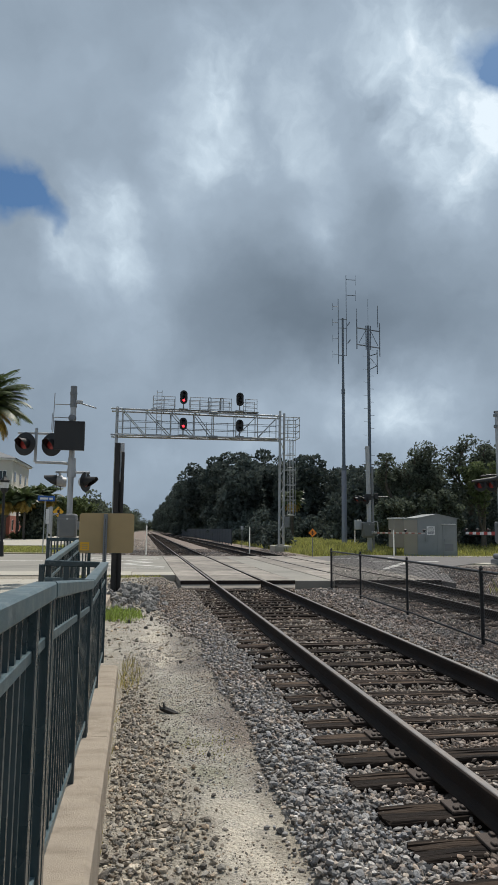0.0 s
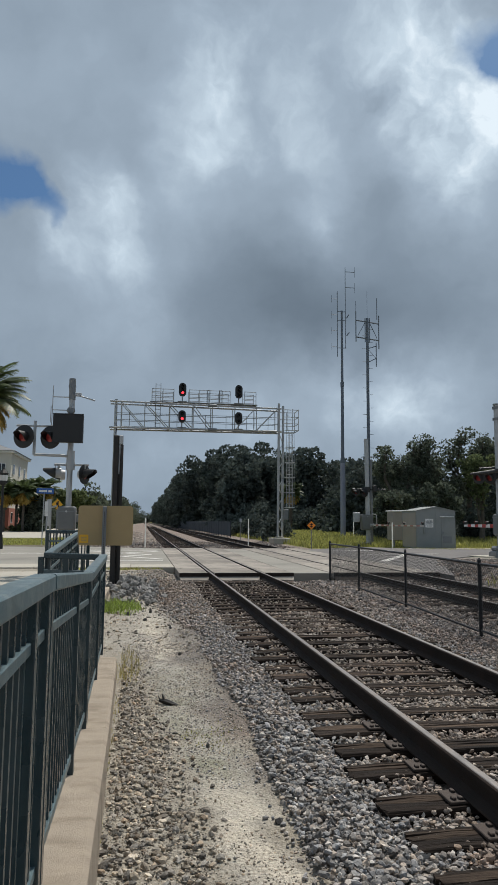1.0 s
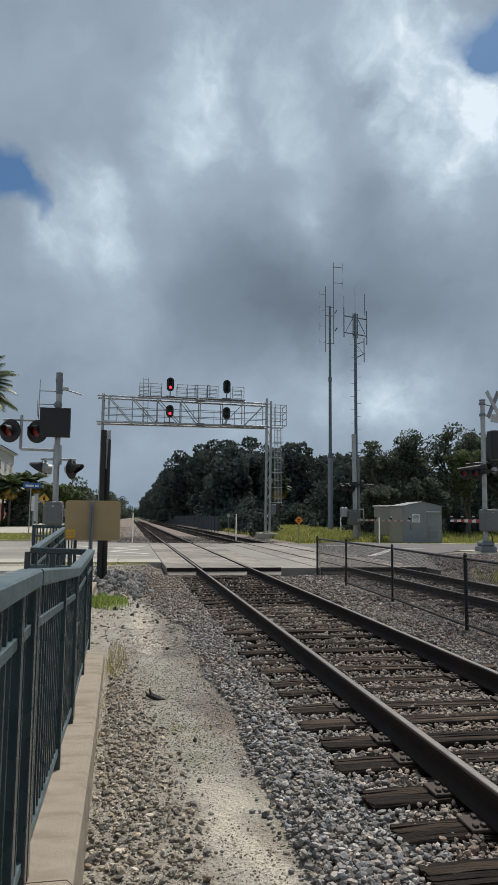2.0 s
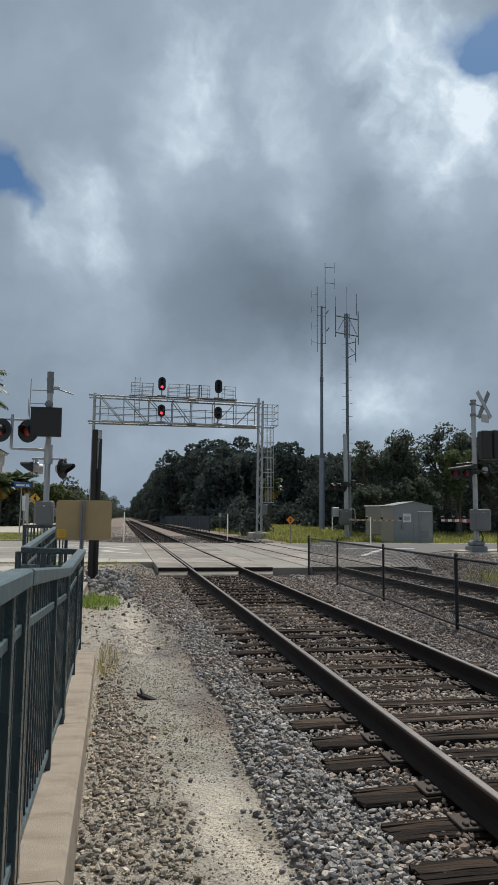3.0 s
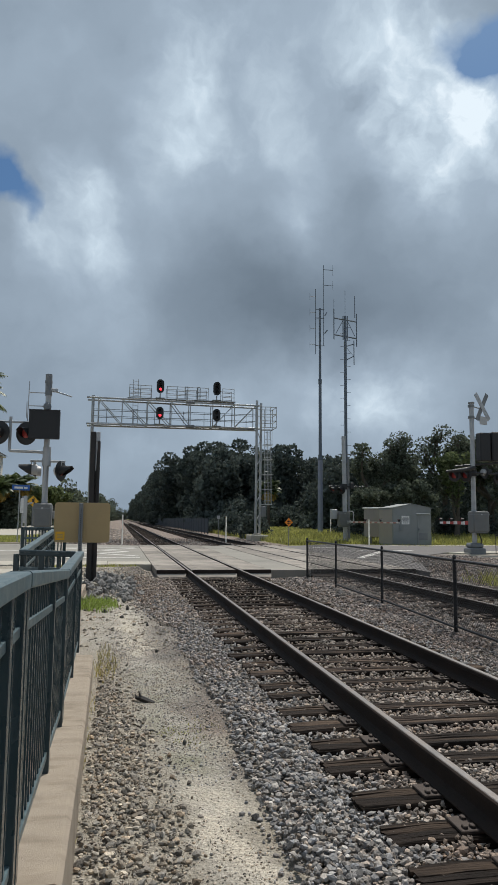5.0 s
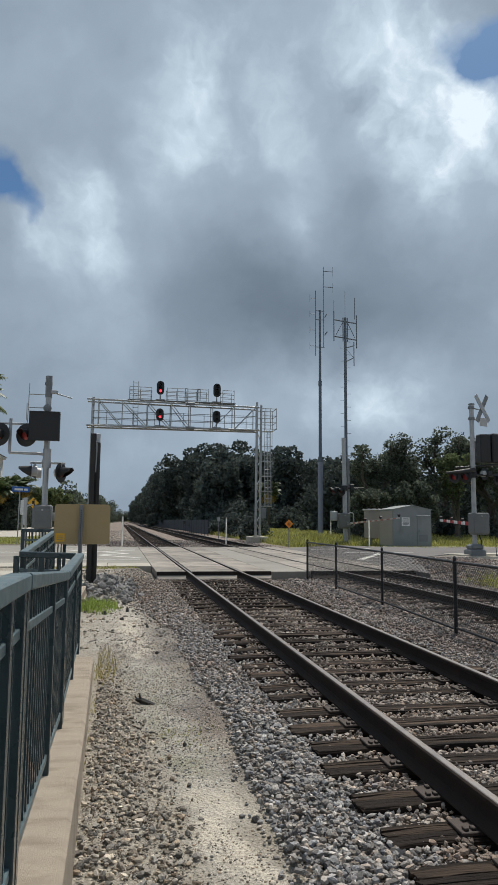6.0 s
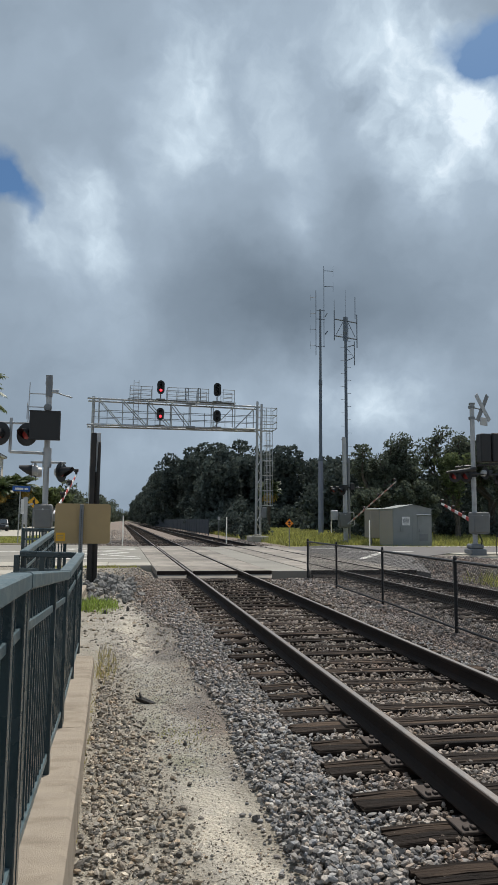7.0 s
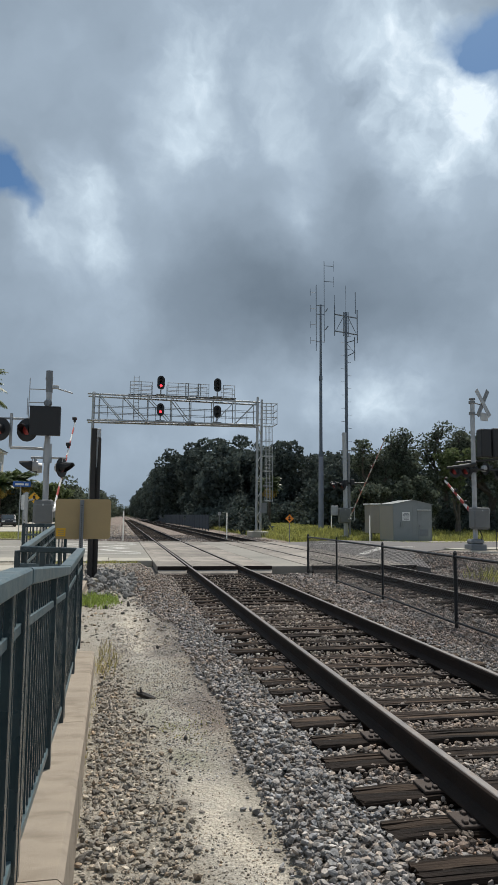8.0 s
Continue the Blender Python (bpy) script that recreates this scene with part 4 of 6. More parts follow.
def rounded_plate(w, h, r, t, n=5):
    """An upright plate in x and z, t thick along y."""
    pts = []
    for cx, cz, a0 in ((w / 2 - r, h / 2 - r, 0), (-w / 2 + r, h / 2 - r, 90), (-w / 2 + r, -h / 2 + r, 180), (w / 2 - r, -h / 2 + r, 270)):
        for i in range(n + 1):
            a = radians(a0 + 90 * i / n)
            pts.append((cx + r * math.cos(a), cz + r * math.sin(a)))
    return Shape().extrude(pts, -t / 2, t / 2)


def make_sign_back():
    s = thing("sign", "tan sign seen from behind on a perforated steel post", "sign", at=pose(-0.59, 11.2, 0))
    pl = part("sign_panel", rounded_plate(0.86, 0.63, 0.05, 0.004), TAN, s, "tan-painted back of a sign panel")
    pl.location = (0.02, 0.045, 1.597)
    st = part("sticker", Shape().box(-0.07, 0.07, -0.002, 0.0, -0.06, 0.07), YELLOW, pl, "orange-yellow inspection sticker")
    st.location = (-0.335, -0.003, -0.215)
    for dz in (0.028, 0.0, -0.028):
        bar = part("text_bar", Shape().box(-0.045, 0.045, -0.001, 0, -0.006, 0.006), TAN, st)
        bar.location = (0, -0.0025, dz)
    post = Shape().box(-0.03, 0.03, -0.03, 0.03, -0.2, 1.9, 0.004)
    holes = Shape()
    for k in range(58):
        holes.tube((0, -0.0315, 0.1 + k * 0.03), (0, -0.0295, 0.1 + k * 0.03), 0.009, n=8)
    part("hole", holes, BLACK, s, "row of punched holes")["kind"] = "stuff"
    part("post", post, GALV_DARK, s, "perforated galvanised square post")


make_sign_back()


def make_dark_pole():
    s = thing("pole", "tall black steel beam post on a concrete pad", "post", at=pose(-0.68, 18.3, 0))
    part("beam", Shape().box(-0.105, 0.03, -0.09, 0.09, 0.0, 3.92, 0.01).box(0.03, 0.09, -0.02, 0.02, 0.0, 3.6, 0.005).box(0.085, 0.15, -0.09, 0.09, 0.0, 3.67, 0.008), RUSTY_POLE, s)
    part("cap", Shape().box(0.035, 0.14, -0.085, 0.085, 3.675, 3.92, 0.01), GALV, s, "pale steel end of the beam")
    part("splice", Shape().add([(0.032, -0.03, 3.67), (0.083, -0.03, 3.67), (0.06, -0.03, 2.9), (0.032, -0.03, 2.9), (0.032, -0.022, 3.67), (0.083, -0.022, 3.67), (0.06, -0.022, 2.9), (0.032, -0.022, 2.9)],
                               [(0, 1, 2, 3), (4, 7, 6, 5), (0, 4, 5, 1), (1, 5, 6, 2), (2, 6, 7, 3), (3, 7, 4, 0)]), GALV, s, "pale tapering splice plate")
    part("pad", Shape().box(-0.55, 0.5, -0.4, 0.45, -0.3, 0.06, 0.03), CONCRETE, s, "rough concrete footing")


make_dark_pole()


def make_riprap():
    rng = random.Random(5)
    metas = []
    for k in range(8):
        p = np.zeros((1, 3))
        metas.append(stones_mesh("boulder", p, [1.0], RIPRAP, 0.8))
    first = True
    for i in range(290):
        y = rng.gauss(17.6, 1.7)
        x = rng.gauss(-0.2, 0.42) - 0.08 * (y - 17)
        if not 14.4 < y < 21.2 or x > 0.75 - 0.05 * (y - 15):
            continue
        hgt = 0.30 * max(0, 1 - abs(y - 18.2) / 3.0) * max(0, 1 - abs(x + 0.35) / 0.9)
        if abs(x + 0.68) < 0.25 and abs(y - 18.3) < 0.35:
            continue
        s = 0.035 + 0.10 * rng.random() ** 1.6
        ob = new("boulder", metas[rng.randrange(8)])
        ob.matrix_world = pose(x, y, rng.uniform(0, hgt) + s * 0.2, rng.uniform(-30, 30), rng.uniform(-30, 30), rng.uniform(0, 360)) @ Matrix.Diagonal((s, s, s, 1))
        tagged(ob, "broken grey limestone boulder heaped by the pole", "boulder", "riprap heap")


make_riprap()


def make_debris():
    # a split piece of black bark or rubber on the path
    s = Shape().tube((-0.12, 0.01, 0.055), (-0.03, 0, 0.05), 0.016, 0.034, 7).tube((-0.03, 0, 0.05), (0.07, -0.01, 0.03), 0.034, 0.03, 7).tube((0.07, -0.01, 0.03), (0.14, 0.0, 0.02), 0.03, 0.012, 7)
    s.tube((-0.05, 0, 0.06), (-0.085, 0.01, 0.13), 0.02, 0.006, 6).tube((-0.1, 0.01, 0.05), (-0.14, 0.02, 0.095), 0.014, 0.004, 5)
    ob = part("bark_piece", s, RUSTY_POLE)
    ob.matrix_world = pose(0.29, 6.75, float(ground_height(np.array(0.29), np.array(6.75))) - 0.016, 0, 0, -25) @ Matrix.Diagonal((0.78, 0.95, 0.85, 1))
    tagged(ob, "splintered black piece of wood lying on the path", "debris")
    rng = random.Random(9)
    for x, y, k in ((0.83, 4.1, 0.036), (0.92, 3.2, 0.036), (0.54, 5.4, 0.025), (0.62, 3.3, 0.03), (0.53, 9.1, 0.04), (0.4, 5.6, 0.02), (0.1, 12.2, 0.05), (0.5, 11.4, 0.05), (-0.2, 12.9, 0.06), (0.2, 13.1, 0.06)):
        me = stones_mesh("stone", np.zeros((1, 3)), [1.0], DARK_STONE, 0.9)
        ob = new("stone", me)
        ob.matrix_world = pose(x, y, k * 0.3 + float(ground_height(np.array(x), np.array(y))), 0, 0, rng.uniform(0, 360)) @ Matrix.Diagonal((k, k, k * 1.2, 1))
        tagged(ob, "loose dark grey stone lying on the sandy path", "stone", "loose stones")


make_debris()


def tuft(name, label, x0, x1, y0, y1, n, h0, h1, mat, width=0.006, patchy=0.0, lift=0.0):
    p = scatter(n, x0, x1, y0, y1)
    if patchy:
        q = np.sin(p[:, 0] * 2.1 + 1.0) + np.sin(p[:, 1] * 1.3 + p[:, 0]) + RNG.normal(0, 0.7, len(p))
        p = p[q > patchy]
    cx, cy = (x0 + x1) / 2, (y0 + y1) / 2
    r = ((p[:, 0] - cx) / (x1 - x0) * 2) ** 2 + ((p[:, 1] - cy) / (y1 - y0) * 2) ** 2
    if not patchy:
        p = p[r + 0.3 * np.sin(p[:, 0] * 9) * np.sin(p[:, 1] * 5) < RNG.uniform(0.05, 0.95, len(p))]
    z = ground_height(p[:, 0], p[:, 1]) + lift
    ob = new(name, blades_mesh(name, np.column_stack([p, z]), RNG.uniform(h0, h1, len(p)), mat, width=width))
    tagged(ob, label, "grass", kind="stuff")


tuft("grass_tuft", "bright green grass tuft at the foot of the boulders", -0.95, 0.12, 12.8, 15.0, 3200, 0.02, 0.16, TUFT)
tuft("dry_grass_tuft", "dry yellowish grass tuft at the kerb's corner", -0.26, 0.06, 7.2, 9.2, 420, 0.04, 0.16, DRY_GRASS, 0.003)
tuft("weed_patch", "thin green weeds on the trodden path", 0.25, 0.85, 5.3, 6.1, 380, 0.004, 0.022, GRASS, 0.004)
tuft("weed_strip", "weeds along the footpath's edge", -3.0, 1.0, 22.3, 23.1, 1500, 0.02, 0.1, GRASS, 0.012)
tuft("weed_clump", "pale green weeds beside the second track", 9.4, 11.2, 15.0, 19.0, 900, 0.1, 0.4, GRASS, 0.012)
tuft("kerb_weeds", "weeds along the kerb's edge", -0.23, -0.16, 2.6, 8.0, 260, 0.01, 0.06, DRY_GRASS, 0.003)
tuft("grass_bank", "tall yellow-green grass on the bank by the signal bridge", 11.2, 34.0, 45.0, 92.0, 70000, 0.12, 0.5, GRASS, 0.03, -0.9)
tuft("grass_bank_near", "low sunlit grass by the equipment cabin", 16.5, 36.0, 38.2, 45.0, 14000, 0.06, 0.3, GRASS, 0.02, -0.8)
tuft("grass_strip", "mown green grass strip between the roads", -24, -4.6, 43.2, 66.0, 26000, 0.05, 0.16, GRASS, 0.02, -1.2)

# ---- crossing signals ----


def flasher(mast, x, y, z, yaw, lens, r=0.305):
    """A round flasher on the mast: backing disc, hood, lens and housing; yaw 0 faces -y."""
    m = pose(x, y, z, 0, 0, yaw) @ pose(0, 0, 0, 90)
    disc = part("backing_disc", Shape().lathe([(r, 0.0), (r, 0.008), (r - 0.03, 0.014), (0.10, 0.014)], m, 28), BLACK, mast, "round black backing disc", True)
    part("housing", Shape().lathe([(0.14, -0.16), (0.15, -0.14), (0.155, -0.02), (0.155, 0.0)], m, 20), ALUMINIUM, disc, "silver lamp housing", True)
    part("lens", Shape().lathe([(0.0, 0.0), (0.145, 0.012), (0.145, 0.02), (0.11, 0.04), (0.05, 0.052), (0.0, 0.056)], m, 24), lens, disc, "red glass lens", True)
    hood = Shape()
    n, ring = 16, []
    for k, (dist, half) in enumerate(((0.0, 150), (0.12, 130), (0.25, 95), (0.36, 62))):
        for i in range(n + 1):
            a = radians(-half + 2 * half * i / n)
            ring.append((0.165 * math.sin(a) * (1 - 0.06 * k), -0.165 * -math.cos(a) * (1 - 0.04 * k), 0.012 + dist))
    w = n + 1
    fs = [(k * w + i, k * w + i + 1, (k + 1) * w + i + 1, (k + 1) * w + i) for k in range(3) for i in range(n)]
    hood.add(ring, fs, m)
    hd = part("hood", hood, BLACK, disc, "black hood")
    md = hd.modifiers.new("thick", "SOLIDIFY")
    md.thickness = 0.006


def gate_arm(owner, pivot, heading, length, name="gate_arm", stout=1.0, red=None, white=None):
    """A red and white arm that turns about its pivot; heading is where it points when down. Lies along its own +x."""
    arm = part(name, Shape().tube((-0.15, 0, 0), (0.35, 0, 0), 0.06, n=8).box(-0.16, 0.05, -0.14, 0.14, -0.12, 0.12, 0.02), GALV, owner, "gate arm, striped red and white")
    arm.matrix_basis = owner.matrix_world.inverted() @ pose(*pivot, 0, 0, heading)
    n = max(3, round(length / 0.45))
    for i in range(n):
        a, c = 0.3 + (length - 0.3) * i / n, 0.3 + (length - 0.3) * (i + 1) / n
        h = (0.062 - 0.026 * i / n) * stout
        part("stripe", Shape().box(a, c, -0.018, 0.018, -h, h, 0.004), (red or RED) if i % 2 else (white or WHITE), arm)
    for u in (length - 0.08, length * 0.66, length * 0.36):
        lamp = part("arm_lamp", Shape().box(u - 0.07, u + 0.07, -0.04, 0.04, 0.06, 0.13, 0.01).tube((u, -0.07, 0.18), (u, 0.07, 0.18), 0.06, n=10), BLACK, arm, "small black arm lamp")
        part("lamp_lens", Shape().tube((u, -0.078, 0.18), (u, -0.068, 0.18), 0.05, n=10).tube((u, 0.068, 0.18), (u, 0.078, 0.18), 0.05, n=10), RED_LENS, lamp)
    return arm


def gate_box(mast, x, y, z0, z1, w=0.5, d=0.42):
    b = part("gate_mechanism", Shape().box(x - w / 2, x + w / 2, y - d / 2, y + d / 2, z0 + 0.05, z1, 0.05).box(x - w * 0.42, x + w * 0.42, y - d * 0.42, y + d * 0.42, z0, z0 + 0.07, 0.02), MACHINE, mast, "grey cast gate machine box", True)
    part("cover_seam", Shape().box(x - w / 2 - 0.006, x + w / 2 + 0.006, y - d / 2 - 0.006, y + d / 2 + 0.006, z1 - 0.17, z1 - 0.14, 0.004), GALV_DARK, b)
    part("latch", Shape().tube((x, y - d / 2 - 0.03, z1 - 0.15), (x, y - d / 2, z1 - 0.15), 0.03, n=8), ALUMINIUM, b)
    return b


def make_left_mast():
    X, Y = -2.16, 21.0
    m = thing("crossing_signal", "level-crossing signal mast with flashers and black sign box", "crossing signal", "crossing signals")
    part("mast", Shape().tube((X, Y, 0), (X - 0.02, Y, 5.35), 0.085, n=16), GALV, m, smooth=True)
    part("mast_top", Shape().tube((X - 0.02, Y, 5.3), (X - 0.03, Y, 5.95), 0.10, n=14).tube((X - 0.03, Y, 5.68), (X - 0.03, Y, 5.76), 0.11, n=14), GALV_DARK, m, "weathered mast head", True)
    part("base", Shape().box(X - 0.3, X + 0.3, Y - 0.3, Y + 0.3, -0.2, 0.12, 0.03).box(X - 0.14, X + 0.14, Y - 0.14, Y + 0.14, 0.1, 0.5, 0.03), GALV, m)
    # blank sign box
    bx = part("sign_box", Shape().box(-2.66, -1.79, Y - 0.46, Y - 0.22, 3.96, 4.80, 0.015), BLACK, m, "square black blank-out sign box")
    part("box_frame", Shape().box(-2.67, -1.78, Y - 0.475, Y - 0.455, 4.78, 4.81).box(-2.67, -1.78, Y - 0.475, Y - 0.455, 3.95, 3.98), BLACK, bx)
    br = Shape().path([(X, Y, 3.58), (-2.45, Y - 0.05, 3.60), (-3.22, Y - 0.05, 3.61), (-3.22, Y - 0.05, 4.62)], 0.045, 10)
    br.path([(-3.75, Y - 0.05, 4.47), (-2.5, Y - 0.05, 4.47)], 0.035, 8).tube((X, Y, 3.42), (X, Y, 3.75), 0.12, n=14)
    part("bracket", br, GALV, m, "bent pipe bracket", True)
    flasher(m, -2.73, Y - 0.22, 4.12, -24, RED_DIM, 0.345)
    flasher(m, -3.50, Y - 0.22, 4.12, -24, RED_DIM, 0.345)
    cr = Shape().tube((X, Y, 3.18), (X, Y, 3.42), 0.13, n=14).path([(-2.62, Y, 3.33), (-1.62, Y, 3.33)], 0.035, 8)
    cr.path([(-2.50, Y, 3.33), (-2.50, Y, 3.15)], 0.03).path([(-1.74, Y, 3.33), (-1.74, Y, 3.15)], 0.03)
    part("crossarm", cr, GALV, m, "lower crossarm", True)
    flasher(m, -2.58, Y + 0.05, 3.08, -84, RED_LENS, 0.27)
    flasher(m, -2.50, Y + 0.35, 3.05, -80, RED_LENS, 0.27)
    flasher(m, -1.74, Y, 3.05, 62, RED_LENS, 0.30)
    bell = pose(X - 0.02, Y - 0.2, 4.94) @ pose(0, 0, 0, 90)
    part("bell", Shape().lathe([(0.02, 0.1), (0.09, 0.09), (0.115, 0.05), (0.12, 0.0), (0.10, -0.02), (0.03, -0.05)], bell, 18), GALV_DARK, m, "round crossing bell", True)
    an = Shape().path([(-2.76, Y, 4.15), (-2.74, Y, 5.72)], 0.014).path([(-2.79, Y, 4.6), (-2.79, Y, 5.1)], 0.012).path([(-2.74, Y, 5.38), (X, Y, 5.38)], 0.016).path([(-2.74, Y, 4.98), (X, Y, 4.98)], 0.016)
    part("aerial", an, GALV, m, "thin vertical aerial")
    part("side_arm", Shape().box(X + 0.05, X + 0.25, Y - 0.06, Y + 0.06, 5.42, 5.52, 0.01).tube((X + 0.2, Y, 5.43), (-1.5, Y, 5.30), 0.022, n=8), GALV, m)
    gate_box(m, -2.19, Y - 0.1, 1.34, 2.09, 0.52)
    # upright gate supports beside the box
    lev = Shape().path([(-2.66, Y - 0.1, 0.3), (-2.66, Y - 0.1, 2.05), (-2.5, Y - 0.1, 2.1)], 0.03).box(-2.74, -2.64, Y - 0.13, Y - 0.07, 1.5, 2.3, 0.02)
    part("counterweight_arm", lev, ALUMINIUM, m, "pale counterweight lever")
    arm = gate_arm(m, (-1.95, Y + 0.2, 1.75), 86, 5.15)
    return arm


LEFT_ARM = make_left_mast()


def make_right_mast():
    X, Y = 16.83, 30.6
    m = thing("crossing_signal", "level-crossing mast with crossbuck seen from behind and short arm", "crossing signal", "crossing signals")
    part("mast", Shape().tube((X, Y, 0.3), (X + 0.02, Y, 7.45), 0.115, 0.11, n=18), GALV, m, smooth=True)
    part("mast_cap", Shape().tube((X + 0.02, Y, 7.43), (X + 0.02, Y, 7.5), 0.15, n=18), GALV_DARK, m)
    part("base", Shape().box(X - 0.40, X + 0.40, Y - 0.38, Y + 0.38, -0.3, 0.42, 0.05).box(X - 0.33, X + 0.33, Y - 0.3, Y + 0.3, 0.40, 0.66, 0.08), GALV_DARK, m, "stepped grey footing")
    # crossbuck: two crossed boards seen from behind
    cb = Vector((17.47, Y + 0.1, 7.30))
    for k, ang in ((0, 58), (1, -50)):
        b = part("crossbuck_board", Shape().box(-0.80, 0.80, -0.012, 0.012, -0.125, 0.125, 0.004), GALV if k else GALV_DARK, m, "crossbuck board, bare metal back")
        b.matrix_basis = pose(cb.x, cb.y - 0.03 * k, cb.z, 0, 0, 24) @ pose(0, 0, 0, 0, -ang, 0)
    p = part("track_count_sign", Shape().box(-0.28, 0.28, -0.01, 0.01, -0.2, 0.2, 0.02), ALUMINIUM, m, "plate under the crossbuck")
    p.matrix_basis = pose(cb.x + 0.05, cb.y, cb.z - 0.68, 0, 0, 24)
    for z in (7.3, 6.75):
        part("sign_clamp", Shape().tube((X, Y, z), (cb.x, cb.y, z - 0.1), 0.03, n=6).tube((X, Y, z - 0.06), (X, Y, z + 0.06), 0.155, n=14), GALV_DARK, m)
    arm = Shape().path([(16.0, Y + 0.2, 4.33), (18.4, Y - 0.1, 4.55)], 0.05, 8).path([(15.9, Y - 0.2, 4.02), (18.4, Y - 0.2, 3.95)], 0.045, 8).tube((X, Y, 3.85), (X, Y, 4.15), 0.19, n=14)
    part("crossarm", arm, BLACK, m, "dark crossarm pipes")
    flasher(m, 15.72, Y - 0.3, 3.86, -52, RED_DIM, 0.3)
    flasher(m, 16.3, Y - 0.3, 3.88, -52, RED_DIM, 0.3)
    flasher(m, 17.4, Y - 0.1, 4.05, 95, RED_LENS, 0.3)
    flasher(m, 18.1, Y - 0.1, 3.8, 15, RED_LENS, 0.3)
    part("signal_box", Shape().box(17.2, 17.76, Y - 0.15, Y + 0.35, 4.6, 6.0, 0.05).box(17.84, 18.45, Y - 0.15, Y + 0.35, 4.6, 6.05, 0.05), BLACK, m, "black signal housing seen from behind")
    hood = Shape().tube((15.18, Y - 0.5, 4.02), (16.05, Y - 0.42, 4.10), 0.05, 0.115, n=12).tube((16.05, Y - 0.42, 4.10), (16.75, Y - 0.35, 4.24), 0.115, 0.09, n=12)
    part("hood_bar", hood, BLACK, m, "long black hood over the lamps")
    gate_box(m, 16.98, Y - 0.15, 1.12, 2.16, 0.82, 0.6)
    conduit = Shape().path([(16.95, Y - 0.2, 1.1), (17.05, Y - 0.25, 0.8), (16.98, Y - 0.22, 0.3)], 0.03)
    part("conduit", conduit, BLACK, m)
    a = gate_arm(m, (17.1, Y + 0.3, 1.6), 90, 3.85, stout=1.5)
    return a


RIGHT_ARM = make_right_mast()


def make_far_mast():
    X, Y = 16.12, 47.7
    m = thing("crossing_signal", "far level-crossing mast with long striped gate arm", "crossing signal", "crossing signals")
    part("mast", Shape().tube((X, Y, 0.1), (X - 0.1, Y, 7.8), 0.17, 0.15, n=14), GALV, m, smooth=True)
    part("side_pole", Shape().tube((X + 0.32, Y + 0.1, 0.1), (X + 0.28, Y + 0.1, 6.3), 0.08, n=10), GALV_DARK, m)
    part("base", Shape().box(X - 0.4, X + 0.4, Y - 0.35, Y + 0.35, -0.3, 0.3, 0.04), GALV_DARK, m)
    gate_box(m, X - 0.2, Y - 0.2, 1.2, 2.3, 0.8, 0.6)
    part("case", Shape().box(X - 1.1, X - 0.65, Y - 0.2, Y + 0.2, 1.75, 2.45, 0.03), GALV, m, "small grey relay case")
    lv = Shape().path([(X + 0.2, Y - 0.3, 2.35), (X + 0.5, Y - 0.3, 2.3), (X + 0.55, Y - 0.3, 1.4)], 0.035)
    part("counterweight_arm", lv, ALUMINIUM, m)
    arm = Shape().path([(X - 1.2, Y, 4.12), (X + 1.4, Y, 4.12)], 0.05, 8).tube((X - 0.05, Y, 3.9), (X - 0.05, Y, 4.3), 0.22, n=12).box(X + 0.35, X + 0.65, Y - 0.1, Y + 0.1, 3.95, 4.4, 0.03)
    part("crossarm", arm, BLACK, m, "dark crossarm")
    flasher(m, X - 0.35, Y - 0.3, 3.9, -62, RED_LENS, 0.36)
    flasher(m, X - 0.95, Y - 0.3, 3.9, -62, RED_DIM, 0.3)
    steps = Shape()
    for k in range(4):
        steps.path([(X - 0.5 + 0.15 * k, Y, 6.45), (X + 0.15 + 0.2 * k, Y, 6.5)], 0.03)
    part("crossbar", steps, GALV_DARK, m)
    a = gate_arm(m, (X + 0.1, Y - 0.45, 1.55), -85, 7.6, red=HAZY_RED, white=HAZY_WHITE)
    return a


FAR_ARM = make_far_mast()

# ---- signal bridge ----


def signal_head(bridge, x, z, h, lit):
    Y = 54.35
    n, w = 10, 0.30
    pts = []
    for cz, a0 in ((h / 2 - w, 0), (-h / 2 + w, 180)):
        for i in range(n + 1):
            a = radians(a0 + 180 * i / n)
            pts.append((w * math.cos(a), cz + w * math.sin(a)))
    b = part("signal_head", Shape().extrude(pts, -0.03, 0.03).box(-0.2, 0.2, 0.03, 0.3, -h / 2 + 0.08, h / 2 - 0.08, 0.04), BLACK, bridge, "rounded black signal head")
    b.location = (x, Y, z)
    k = 3 if h > 1.05 else 2
    for i in range(k):
        lz = -h / 2 + 0.28 + i * (h - 0.56) / (k - 1)
        on = lit and i == 0
        hd = part("hood", Shape().lathe([(0.13, 0.0), (0.135, 0.18), (0.125, 0.18), (0.12, 0.01)], pose(0, -0.03, lz) @ pose(0, 0, 0, 90), 14), BLACK, b, "lamp hood")
        part("lamp", Shape().lathe([(0.0, 0.0), (0.105, 0.005), (0.09, 0.02), (0.0, 0.03)], pose(0, -0.035 - (0.16 if on else 0), lz) @ pose(0, 0, 0, 90), 14), RED_GLOW if on else DARK_LENS, b, "lit red lamp" if on else "unlit lamp", True)
    part("mount", Shape().tube((0, 0.15, -h / 2 - 0.35), (0, 0.15, -h / 2), 0.05, n=8).box(-0.35, 0.35, 0.0, 0.3, -h / 2 - 0.42, -h / 2 - 0.36), GALV_DARK, b)


